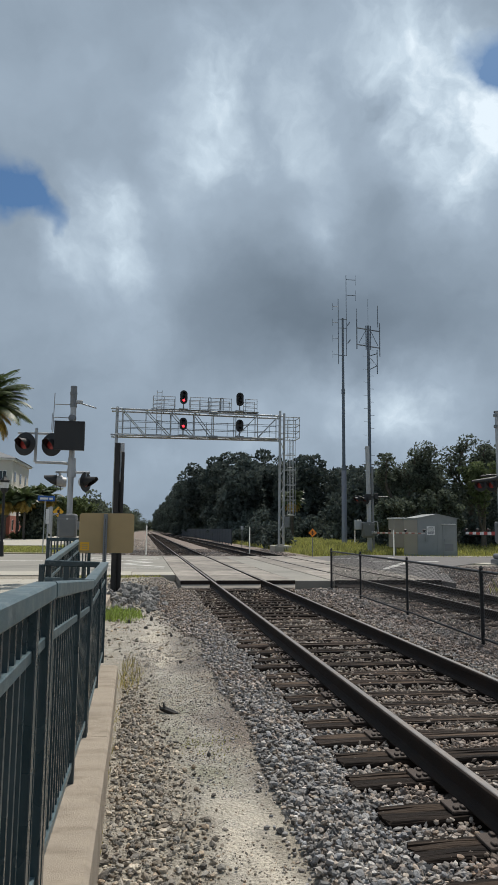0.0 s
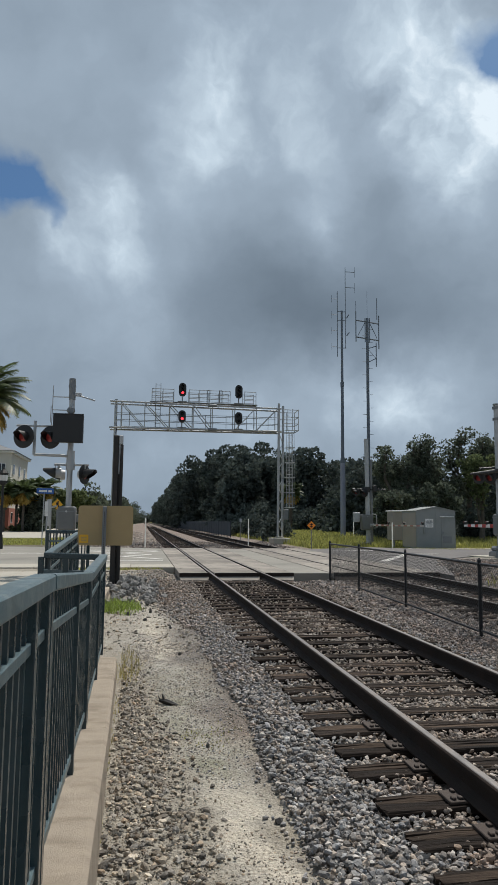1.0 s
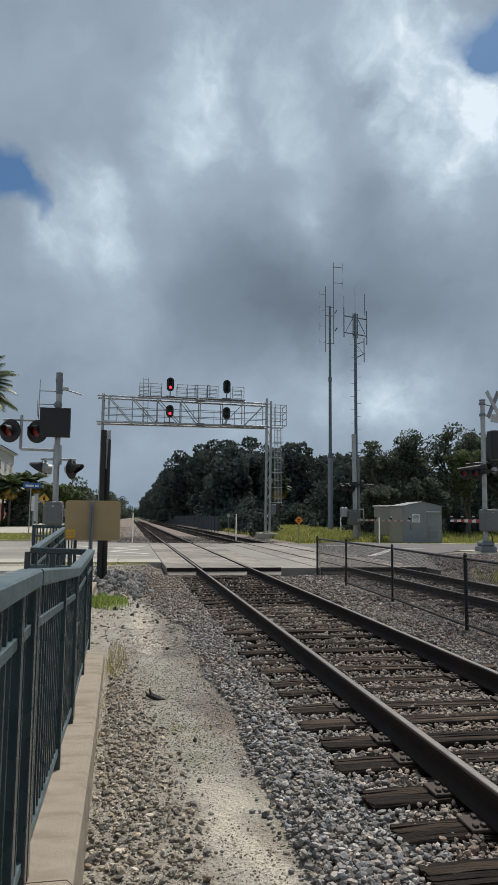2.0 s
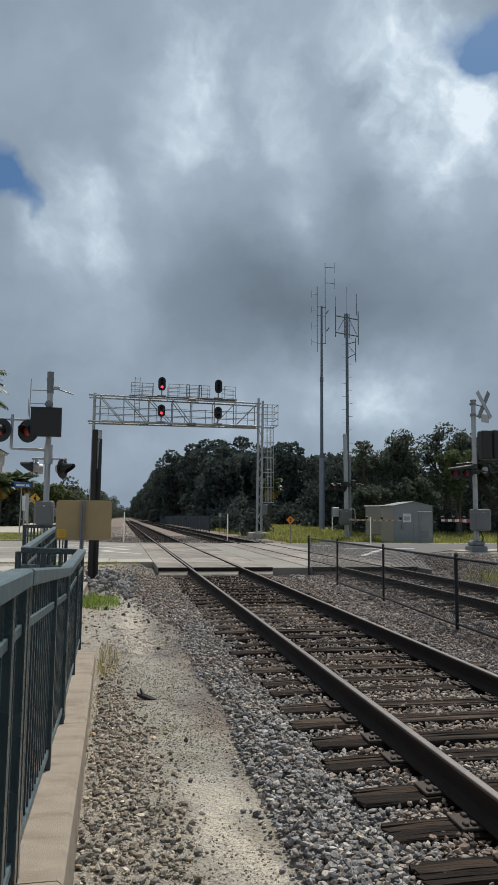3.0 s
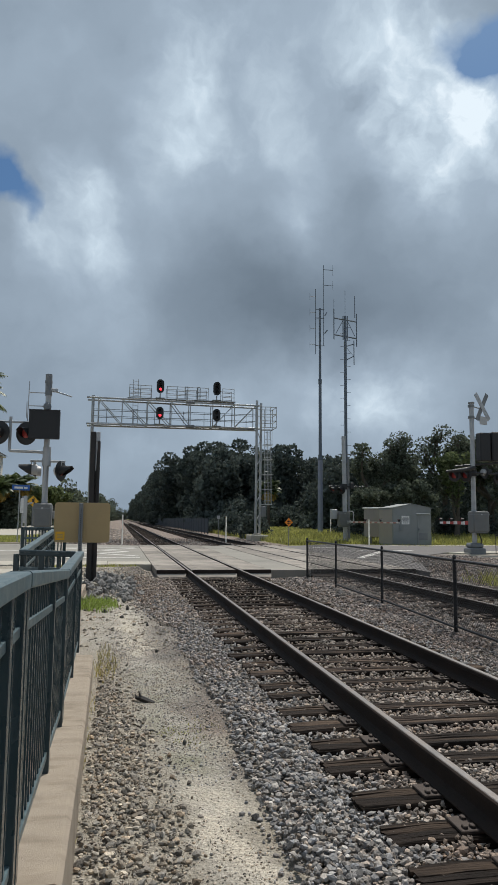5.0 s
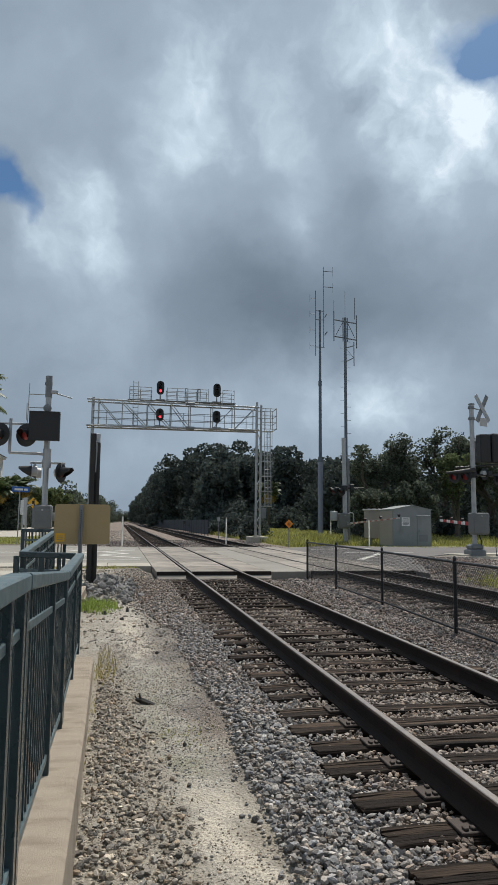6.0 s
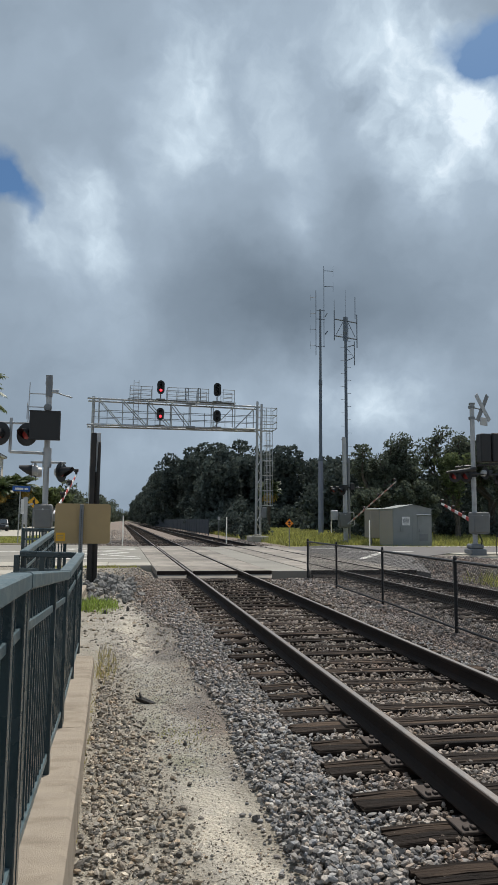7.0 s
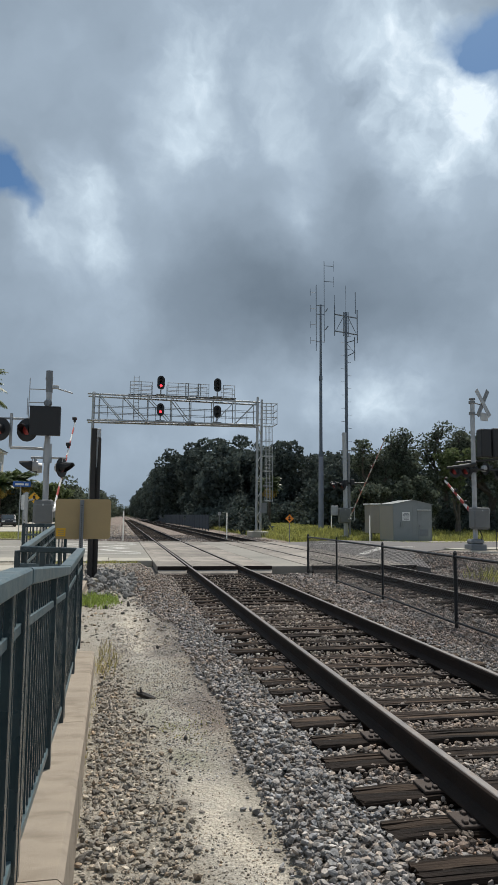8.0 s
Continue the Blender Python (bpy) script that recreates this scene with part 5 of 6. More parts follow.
def make_bridge():
    Y0, Y1 = 55.0, 56.3
    g = thing("signal_bridge", "galvanised lattice signal bridge over both tracks", "signal bridge")
    part("post", Shape().tube((-2.36, Y0 + 0.5, 0), (-2.30, Y0 + 0.5, 11.45), 0.13, 0.12, n=12), GALV, g, "slim round end post", True)
    xa, xb = -2.76, 11.2

    def zt(x):
        return 11.22 - 0.012 * (x - xa)

    def zb(x):
        return 9.10 + 0.004 * (x - xa)

    for y in (Y0, Y1):
        part("top_chord", Shape().tube((xa, y, zt(xa)), (xb, y, zt(xb)), 0.07, n=8), GALV, g)
        part("bottom_chord", Shape().tube((xa, y, zb(xa)), (xb, y, zb(xb)), 0.075, n=8), GALV, g)
        xs = [-1.86, 0.0, 2.0, 3.9, 5.45, 7.3, 9.1, 10.9]
        for i, x in enumerate(xs):
            part("upright", Shape().tube((x, y, zb(x)), (x, y, zt(x)), 0.04, n=6), GALV, g)
            if i + 1 < len(xs) and i != 4:
                x2 = xs[i + 1]
                up = x2 > 5.5
                a = (x, y, zb(x) if up else zt(x))
                c = (x2, y, zt(x2) if up else zb(x2))
                part("diagonal", Shape().tube(a, c, 0.036, n=6), GALV, g)
    # handrails inside the truss and above it
    for z in (9.75, 10.3):
        part("rail", Shape().tube((-2.3, Y0 + 0.1, z), (10.9, Y0 + 0.1, z), 0.024, n=6), GALV_DARK, g)
        part("rail", Shape().tube((-2.3, Y1 - 0.1, z + 0.05), (10.9, Y1 - 0.1, z + 0.05), 0.024, n=6), GALV_DARK, g)
    for x in (-1.2, 0.9, 2.6, 4.9, 6.6, 8.3, 10.1):
        part("rail_post", Shape().tube((x, Y0 + 0.1, 9.1), (x, Y0 + 0.1, 10.35), 0.022, n=6), GALV_DARK, g)
    for a, c in ((0.55, 2.3), (3.55, 6.9), (8.1, 9.05)):
        for y in (Y0, Y1):
            for z in (11.65, 12.0, 12.36):
                part("guard_rail", Shape().tube((a, y, z), (c, y, z - 0.02), 0.026, n=6), GALV, g)
            n = max(1, round((c - a) / 0.85))
            for i in range(n + 1):
                x = a + (c - a) * i / n
                part("guard_post", Shape().tube((x, y, 11.15), (x, y, 12.38), 0.026, n=6), GALV, g)
    part("walkway", Shape().box(0.4, 9.2, Y0 + 0.05, Y1 - 0.05, 11.3, 11.34), GALV_DARK, g, "grating walkway")
    part("lower_walkway", Shape().box(-2.2, 11.0, Y0 + 0.1, Y1 - 0.1, 9.2, 9.23), GALV_DARK, g, "grating walkway")
    lad = Shape()
    for x in (0.85, 1.25):
        lad.tube((x, Y0 + 0.6, 9.2), (x, Y0 + 0.6, 12.95), 0.025, n=6)
    for k in range(13):
        lad.tube((0.85, Y0 + 0.6, 9.3 + k * 0.29), (1.25, Y0 + 0.6, 9.3 + k * 0.29), 0.018, n=6)
    part("inner_ladder", lad, GALV, g)
    for x, z in ((5.0, 12.15), (6.0, 12.15)):
        part("gate_frame", Shape().path([(x, Y0 - 0.05, 11.35), (x, Y0 - 0.05, 12.36), (x + 0.22, Y0 - 0.05, 12.36), (x + 0.22, Y0 - 0.05, 11.35)], 0.035), GALV_DARK, g)
    for z in (zb(5.45), zt(5.45)):
        part("splice", Shape().tube((5.1, Y0 - 0.02, z), (5.8, Y0 - 0.02, z), 0.13, n=10), GALV_DARK, g)
    # trussed end tower
    for x, y in ((10.9, Y0 + 0.05), (11.5, Y1 - 0.05)):
        part("tower_leg", Shape().tube((x + 0.05, y, 0.3), (x + 0.1, y, 11.5), 0.105, 0.10, n=12), GALV, g, smooth=True)
    zz = Shape()
    k, z = 0, 0.8
    while z < 8.6:
        a, c = (11.0, Y0 + 0.1), (11.58, Y1 - 0.1)
        p, q = (a, c) if k % 2 else (c, a)
        zz.tube((*p, z), (*q, z + 0.75), 0.035, n=6)
        z += 0.75
        k += 1
    part("lacing", zz, GALV, g)
    part("tower_foot", Shape().box(10.5, 11.9, Y0 - 0.5, Y1 + 0.5, -0.3, 0.42, 0.04).box(10.8, 11.3, Y0 - 0.2, Y0 + 0.3, 0.4, 0.55), CONCRETE, g, "concrete foundation block")
    part("junction_case", Shape().box(11.35, 11.75, Y0 - 0.3, Y0, 1.9, 2.75, 0.03), GALV_DARK, g, "grey junction case")
    cage = Shape()
    for x in (11.8, 12.05, 12.3):
        for y in (Y0 + 0.1, Y0 + 0.7):
            cage.tube((x, y, 2.85), (x, y, 9.2), 0.02, n=6)
    for k in range(6):
        z = 2.9 + k * 1.24
        cage.path([(11.55, Y0 + 0.1, z), (12.34, Y0 + 0.1, z), (12.34, Y0 + 0.7, z), (11.55, Y0 + 0.7, z)], 0.026)
    k = 0
    while k < 21:
        cage.tube((11.8, Y0 + 0.7, 2.95 + k * 0.3), (12.3, Y0 + 0.7, 2.95 + k * 0.3), 0.014, n=5)
        k += 1
    part("ladder_cage", cage, GALV, g, "caged access ladder")
    pl = Shape()
    for z in (9.25, 9.8, 10.35, 10.95):
        pl.path([(11.3, Y0 - 0.2, z), (12.6, Y0 - 0.2, z), (12.6, Y1, z), (11.3, Y1, z)], 0.03)
    for x, y in ((11.7, Y0 - 0.2), (12.1, Y0 - 0.2), (12.6, Y0 - 0.2), (12.6, Y1), (11.9, Y1)):
        pl.tube((x, y, 9.2), (x, y, 11.0), 0.028, n=6)
    part("end_platform", pl, GALV, g, "railed end platform")
    for x in (2.96, 7.53):
        signal_head(g, x, 12.22, 1.12, x < 5)
        signal_head(g, x, 10.05, 1.0, x < 5)


make_bridge()

# ---- aerial masts ----


def make_aerials():
    a = thing("radio_mast", "slim grey steel radio mast with side dipoles", "radio mast", "radio masts", at=pose(17.62, 59.0, 0.52) @ Matrix.Diagonal((0.831, 0.831, 0.831, 1)))
    part("foot_section", Shape().tube((0, 0, -0.9), (0, 0, 8), 0.30, 0.26, n=16), MAST_PALE, a, "paler blue-grey lower section", True)
    part("pole", Shape().tube((0, 0, 8), (0, 0, 16.5), 0.18, 0.16, n=14).tube((0, 0, 16.5), (0, 0, 24.7), 0.145, 0.11, n=12), MAST_BLUE, a, smooth=True)
    part("collar", Shape().tube((0, 0, 7.8), (0, 0, 8.1), 0.30, n=14), MAST_BLUE, a)
    part("collar", Shape().tube((0, 0, 16.2), (0, 0, 16.7), 0.2, n=12), MAST_BLUE, a)
    d = Shape().tube((0.42, 0, 20.5), (0.42, 0, 29.7), 0.035, n=6)
    for z in (29.2, 27.4):
        d.tube((0.45, 0, z), (1.5, 0, z), 0.035, n=5).tube((1.5, 0, z - 0.6), (1.5, 0, z + 0.6), 0.016, n=5)
    part("whip_aerial", d, MAST_BLUE, a, "tall whip with dipole arms")
    d = Shape().tube((-0.5, 0, 19.5), (-0.5, 0, 26.9), 0.04, n=6)
    for z in (20.6, 22.4, 24.2, 26.0):
        d.tube((-0.5, 0, z), (-1.15, 0, z), 0.03, n=5).tube((-1.15, 0, z - 0.4), (-1.15, 0, z + 0.4), 0.016, n=5)
    for z in (20.5, 23.6, 24.6):
        d.tube((-0.5, 0, z), (0.5, 0, z), 0.04, n=5)
    d.tube((0.55, 0, 21.9), (0.85, 0, 22.3), 0.07, n=6).tube((0.55, 0, 23.9), (0.8, 0, 24.3), 0.06, n=6)
    part("side_aerial", d, MAST_BLUE, a)

    b = thing("radio_mast", "grey radio mast with climbing steps and antenna frame", "radio mast", "radio masts", at=pose(20.38, 60.0, 0.2))
    part("pole", Shape().tube((0, 0, -0.5), (0, 0, 20.6), 0.16, 0.13, n=12), MAST_BLUE, b, smooth=True)
    st = Shape()
    for k in range(22):
        z = 6.5 + k * 0.62
        s = 1 if k % 2 else -1
        st.tube((0, 0, z), (0.5 * s, 0, z), 0.02, n=5)
    part("climbing_steps", st, MAST_BLUE, b)
    fr = Shape()
    for z in (20.35, 18.75):
        fr.path([(-1.1, 0, z), (1.12, 0, z - 0.25)], 0.06)
    for x, z0, z1 in ((-1.1, 18.3, 21.2), (1.12, 17.7, 20.9)):
        fr.tube((x, 0, z0), (x, 0, z1), 0.05, n=6)
    fr.tube((-1.1, 0, 20.9), (-1.1, 0, 22.2), 0.02, n=5).tube((0.95, 0, 20.5), (0.95, 0, 22.6), 0.035, n=6).tube((0.0, 0, 20.5), (0.0, 0, 23.2), 0.015, n=5)
    fr.path([(-0.9, 0, 18.9), (-0.2, 0, 20.2)], 0.03).path([(0.2, 0, 20.2), (0.95, 0, 18.7)], 0.03).box(-0.24, -0.18, -0.06, 0.06, 18.3, 20.6).box(0.2, 0.25, -0.06, 0.06, 18.3, 20.6)
    part("antenna_frame", fr, MAST_BLUE, b, "square antenna frame")
    fr = Shape().path([(0.1, 0, 16.4), (0.85, 0, 16.8)], 0.045).path([(0.1, 0, 17.7), (0.85, 0, 17.95)], 0.045).tube((0.85, 0, 16.0), (0.85, 0, 18.3), 0.045, n=6).path([(0.1, 0, 17.6), (0.8, 0, 16.8)], 0.02)
    part("side_antenna", fr, MAST_BLUE, b)


make_aerials()

# ---- equipment cabins and posts ----


def make_cabins():
    c = thing("equipment_cabin", "grey metal railway equipment cabin with door and white notice", "cabin", at=pose(18.72, 42.0, 0.0))
    w, d, h = 2.66, 2.4, 2.52
    s = Shape().extrude([(-w / 2, 0.1), (w / 2, 0.1), (w / 2, h - 0.02), (0.0, h + 0.24), (-w / 2, h - 0.02)], 0, d)
    part("body", s, CABINET, c)
    part("plinth", Shape().box(-w / 2 + 0.05, w / 2 - 0.05, 0.05, d - 0.05, -0.2, 0.11), CONCRETE, c)
    for sx in (-1, 1):
        rf = Shape().add([(0, -0.06, h + 0.245), (sx * (w / 2 + 0.05), -0.06, h - 0.03), (sx * (w / 2 + 0.05), d + 0.06, h - 0.03), (0, d + 0.06, h + 0.245), (0, -0.06, h + 0.285), (sx * (w / 2 + 0.05), -0.06, h + 0.01), (sx * (w / 2 + 0.05), d + 0.06, h + 0.01), (0, d + 0.06, h + 0.285)],
                         [(0, 1, 2, 3), (4, 7, 6, 5), (0, 4, 5, 1), (1, 5, 6, 2), (2, 6, 7, 3), (3, 7, 4, 0)])
        part("roof_sheet", rf, CABINET, c)
    dr = part("door", Shape().box(0.35, 1.15, -0.03, 0.0, 0.2, 2.1, 0.006), CABINET, c, "flush metal door with drip cap")
    part("drip_cap", Shape().box(0.28, 1.22, -0.1, 0.0, 2.12, 2.17, 0.01), WHITE, c, "pale drip cap")
    part("door_handle", Shape().box(0.42, 0.5, -0.08, -0.03, 1.05, 1.2, 0.01), GALV_DARK, dr)
    part("louvre", Shape().box(0.45, 1.05, -0.045, -0.03, 0.45, 0.9, 0.004), GALV_DARK, dr)
    nt = part("notice", Shape().box(-0.72, -0.18, -0.012, 0.0, 1.45, 2.0, 0.003), WHITE, c, "white notice with dark print")
    for k in range(6):
        bw = (0.18, 0.22, 0.2, 0.23, 0.21, 0.16)[k]
        part("text_bar", Shape().box(-0.45 - bw, -0.45 + bw, -0.015, -0.012, 1.52 + k * 0.075, 1.555 + k * 0.075), GALV_DARK, nt)
    part("lock_case", Shape().box(-0.85, -0.68, -0.06, 0.0, 1.05, 1.4, 0.01), CABINET, c)
    for x in (-1.31, 1.31, -0.0):
        part("seam", Shape().box(x - 0.015, x + 0.015, -0.012, 0.0, 0.12, 2.45), CABINET, c)
    side = part("side_panel", Shape().box(-w / 2 - 0.012, -w / 2, 0.1, d - 0.1, 0.2, 2.4), CABINET_BEIGE, c, "pale beige side wall")
    e = thing("equipment_cabinet", "smaller beige metal cabinet behind the cabin", "cabinet", at=pose(17.75, 45.6, 0.35))
    part("body", Shape().box(-0.55, 0.55, 0, 1.2, 0.2, 2.15, 0.02), CABINET_BEIGE, e)
    part("roof", Shape().box(-0.62, 0.62, -0.1, 1.3, 2.15, 2.25, 0.02), WHITE, e)
    part("leg", Shape().box(-0.5, -0.4, 0.1, 0.2, -0.6, 0.25), GALV_DARK, e)
    part("leg", Shape().box(0.4, 0.5, 0.1, 0.2, -0.6, 0.25), GALV_DARK, e)


make_cabins()


def make_markers():
    base = thing("marker_post", "slim white plastic marker post by the crossing", "marker post", "marker posts", at=pose(0.243, 44.5, 0))
    part("stake", Shape().tube((0, 0, -0.3), (0, 0, 1.85), 0.045, 0.04, n=10).tube((0, 0, 1.85), (0, 0, 1.92), 0.04, 0.01, n=10), MARKER, base, smooth=True)
    for x, y in ((7.64, 49.3), (18.1, 57.5), (15.55, 41.4)):
        copy_thing(base, pose(x, y, 0.0 if x < 10 else -0.15))
    d = thing("diamond_sign", "small orange diamond warning sign on a thin post", "sign", at=pose(10.36, 41.5, 0))
    part("panel", Shape().box(-0.19, 0.19, -0.006, 0.006, -0.19, 0.19, 0.003), ORANGE, d).matrix_basis = pose(0, 0, 1.52) @ pose(0, 0, 0, 0, 45, 0)
    part("arrow_bar", Shape().box(-0.02, 0.02, -0.012, -0.007, 1.38, 1.66).box(-0.1, 0.1, -0.012, -0.007, 1.44, 1.48).box(-0.1, 0.1, -0.012, -0.007, 1.55, 1.59), BLACK, d)
    part("post", Shape().box(-0.025, 0.025, 0.006, 0.03, -0.3, 1.75), GALV_DARK, d)
    p = thing("marker_stake", "thin dark stake with small plate in the grass", "marker post", at=pose(8.9, 62.0, 0.0))
    part("stake", Shape().box(-0.03, 0.03, -0.02, 0.02, -0.3, 2.0), GALV_DARK, p)
    part("plate", Shape().box(-0.12, 0.12, -0.03, -0.02, 1.7, 2.0), GALV, p)


make_markers()


def make_street_furniture():
    s = thing("street_sign", "blue street name sign on a thin steel post", "street sign", at=pose(-6.2, 45.0, 0))
    part("post", Shape().tube((0, 0, -0.3), (0.03, 0, 3.4), 0.035, n=8), GALV, s)
    b = part("panel", Shape().box(-0.55, 0.55, -0.012, 0.012, 3.36, 3.70, 0.01), BLUE, s, "blue name plate")
    b.matrix_basis = pose(0, 0, 0, 0, 1.5, -8)
    for a, c in ((-0.4, 0.12), (0.2, 0.42)):
        part("text_bar", Shape().box(a, c, -0.016, -0.012, 3.46, 3.59), WHITE, b)
    y = thing("pedestrian_sign", "yellow diamond pedestrian warning sign on a post", "sign", at=pose(-4.75, 40.0, 0))
    part("post", Shape().box(-0.03, 0.03, 0.0, 0.03, -0.3, 2.9), GALV_DARK, y)
    p = part("panel", Shape().box(-0.22, 0.22, -0.006, 0.006, -0.22, 0.22, 0.003), YELLOW, y)
    p.matrix_basis = pose(0, -0.01, 2.58) @ pose(0, 0, 0, 0, 45, 0)
    part("symbol", Shape().tube((0.05, -0.02, 2.75), (0.05, -0.014, 2.75), 0.04, n=10).box(-0.05, 0.08, -0.02, -0.014, 2.52, 2.7).box(-0.1, -0.03, -0.02, -0.014, 2.4, 2.53).box(0.04, 0.1, -0.02, -0.014, 2.4, 2.53), BLACK, y, "black symbol shapes")
    w = thing("white_panel", "narrow white back of a road sign on its post", "sign", at=pose(-5.1, 38.5, 0))
    part("panel", Shape().box(-0.12, 0.08, -0.01, 0.01, 1.9, 2.7, 0.02), WHITE, w)
    part("post", Shape().tube((0, 0.05, -0.2), (0, 0.05, 2.8), 0.04, n=8), GALV, w)
    l = thing("street_lamp", "black cast street lamp with lantern head", "street lamp", at=pose(-7.35, 38.0, 0))
    part("post", Shape().tube((0, 0, -0.2), (0, 0, 3.5), 0.09, 0.06, n=10).tube((0, 0, 0.0), (0, 0, 0.9), 0.16, 0.11, n=10), BLACK, l)
    part("lantern", Shape().lathe([(0.1, 0), (0.2, 0.12), (0.24, 0.6), (0.26, 0.66), (0.1, 0.85), (0.03, 1.0)], pose(0, 0, 3.5), 8), BLACK, l)
    part("lantern_glass", Shape().lathe([(0.205, 0.2), (0.245, 0.55)], pose(0, 0, 3.5), 8), WHITE, l)
    f = thing("black_fence", "black metal picket fence by the far footpath", "fence", at=pose(17.7, 30.2, 0))
    part("rail", Shape().box(0, 2.4, -0.02, 0.02, 1.0, 1.05), BLACK, f)
    part("rail", Shape().box(0, 2.4, -0.02, 0.02, 0.12, 0.17), BLACK, f)
    for i in range(20):
        part("picket", Shape().box(i * 0.125 - 0.012, i * 0.125 + 0.012, -0.012, 0.012, -0.1, 1.15), BLACK, f)


make_street_furniture()

# ---- trees ----


def tree(name, label, x, y, height, spread, leaves, leaf, size, seed, group="", trunk=0.28, gap=1.0, low=0.25):
    """Tapered trunk, forking limbs, and leaf sprays gathered round the limb ends."""
    global RNG
    keep, RNG = RNG, np.random.default_rng(seed)
    rng = random.Random(seed)
    z0 = float(ground_height(np.array(x), np.array(y)))
    t = thing(name, label, "tree", group, at=pose(x, y, z0))
    s = Shape()
    tips = []

    def limb(p, d, length, r, level):
        q = p + d * length
        bend = p + d * length * 0.5 + Vector((rng.uniform(-1, 1), rng.uniform(-1, 1), rng.uniform(-0.3, 0.5))) * length * 0.1
        n = 7 if level < 2 else 4
        s.tube(p, bend, r, r * 0.82, n, False).tube(bend, q, r * 0.82, r * 0.62, n, False)
        if level >= 2:
            tips.append((q, length))
            tips.append((bend, length * 0.6))
        if level < 3:
            for k in range(rng.choice((3, 3, 4)) if level else 4):
                a = rng.uniform(0, 2 * math.pi)
                out = Vector((math.cos(a) * spread, math.sin(a) * spread, rng.uniform(0.25, 1.1) * height * 0.55)).normalized()
                nd = (d * 0.55 + out * 0.85).normalized()
                limb(q if k else bend, nd, length * rng.uniform(0.55, 0.8), r * 0.58, level + 1)

    limb(Vector((0, 0, -0.2)), Vector((rng.uniform(-0.08, 0.08), rng.uniform(-0.08, 0.08), 1)).normalized(), height * (low + 0.1), trunk, 0)
    top = max(p.z for p, _ in tips)
    wide = max(math.hypot(p.x, p.y) for p, _ in tips)
    kz, kx = height * 0.93 / top, spread / wide

    def fit(p):
        k = min(1.0, max(0.0, p.z / (height * 0.3)))
        f = 1 + (kx - 1) * k
        return Vector((p.x * f, p.y * f, p.z * kz))

    s.v = [tuple(fit(Vector(v))) for v in s.v]
    part("trunk", s, BARK, t, "forking grey-brown trunk and limbs")
    per = max(6, leaves // len(tips))
    pos = []
    for p, l in tips:
        if rng.random() > gap:
            continue
        r = max(0.4, spread * 0.25) * rng.uniform(0.6, 1.3)
        q = RNG.normal(0, 1, (per, 3))
        q *= (RNG.uniform(0.35, 1, per) ** 0.5 / np.linalg.norm(q, axis=1))[:, None]
        pos.append(np.array(fit(p)) + q * [r, r, r * 0.62])
    pos = np.concatenate(pos)
    pos[:, 2] = np.maximum(pos[:, 2], 0.1)
    part("crown", leaves_mesh("crown", pos, RNG.uniform(0.6, 1.3, len(pos)) * size, leaf), None, t, "uneven leafy crown")
    RNG = keep
    return t


def palm(x, y, trunk_h, frond, seed, label, dry=True, group=""):
    global RNG
    keep, RNG = RNG, np.random.default_rng(seed)
    rng = random.Random(seed)
    t = thing("palm_tree", label, "palm tree", group, at=pose(x, y, 0))
    s = Shape()
    z = -0.2
    while z < trunk_h:
        s.tube((0, 0, z), (0, 0, z + 0.22), 0.17, 0.20, 10)
        z += 0.2
    part("trunk", s, BARK, t, "ringed grey trunk")
    for mat, n, lo, hi, lab in ((PALM_LEAF, 58, 2, 80, "arching green fronds"), (PALM_DRY, 46, -60, 6, "hanging dry yellow fronds")):
        V, F = [], []
        for i in range(n):
            a = 2 * math.pi * i / n * 2.4 + rng.uniform(-0.2, 0.2)
            e = radians(rng.uniform(lo, hi))
            L = frond * rng.uniform(0.8, 1.05) * (0.75 if mat is PALM_DRY else 1)
            p = Vector((0, 0, trunk_h))
            h = Vector((math.cos(a), math.sin(a), 0))
            for k in range(16):
                e2 = e - 1.25 * (k / 16) ** 1.3
                d = h * math.cos(e2) + Vector((0, 0, math.sin(e2)))
                q = p + d * L / 16
                side = d.cross(Vector((0, 0, 1))).normalized()
                ll = L * 0.27 * math.sin(math.pi * min(1, (k + 2) / 18)) + 0.05
                for sg in (-1, 1):
                    for o in (0.0, 0.33, 0.66):
                        b = p.lerp(q, o)
                        tip = b + side * sg * ll * 0.8 + d * ll * 0.55 + Vector((0, 0, -0.35 * ll + rng.uniform(-0.05, 0.05)))
                        j = len(V)
                        V += [b, b + d * 0.085, tip]
                        F.append((j, j + 1, j + 2))
                p = q
        part("fronds", tri_mesh("fronds", np.array([v[:] for v in V]), np.array(F), mat), None, t, lab)
    RNG = keep
    return t


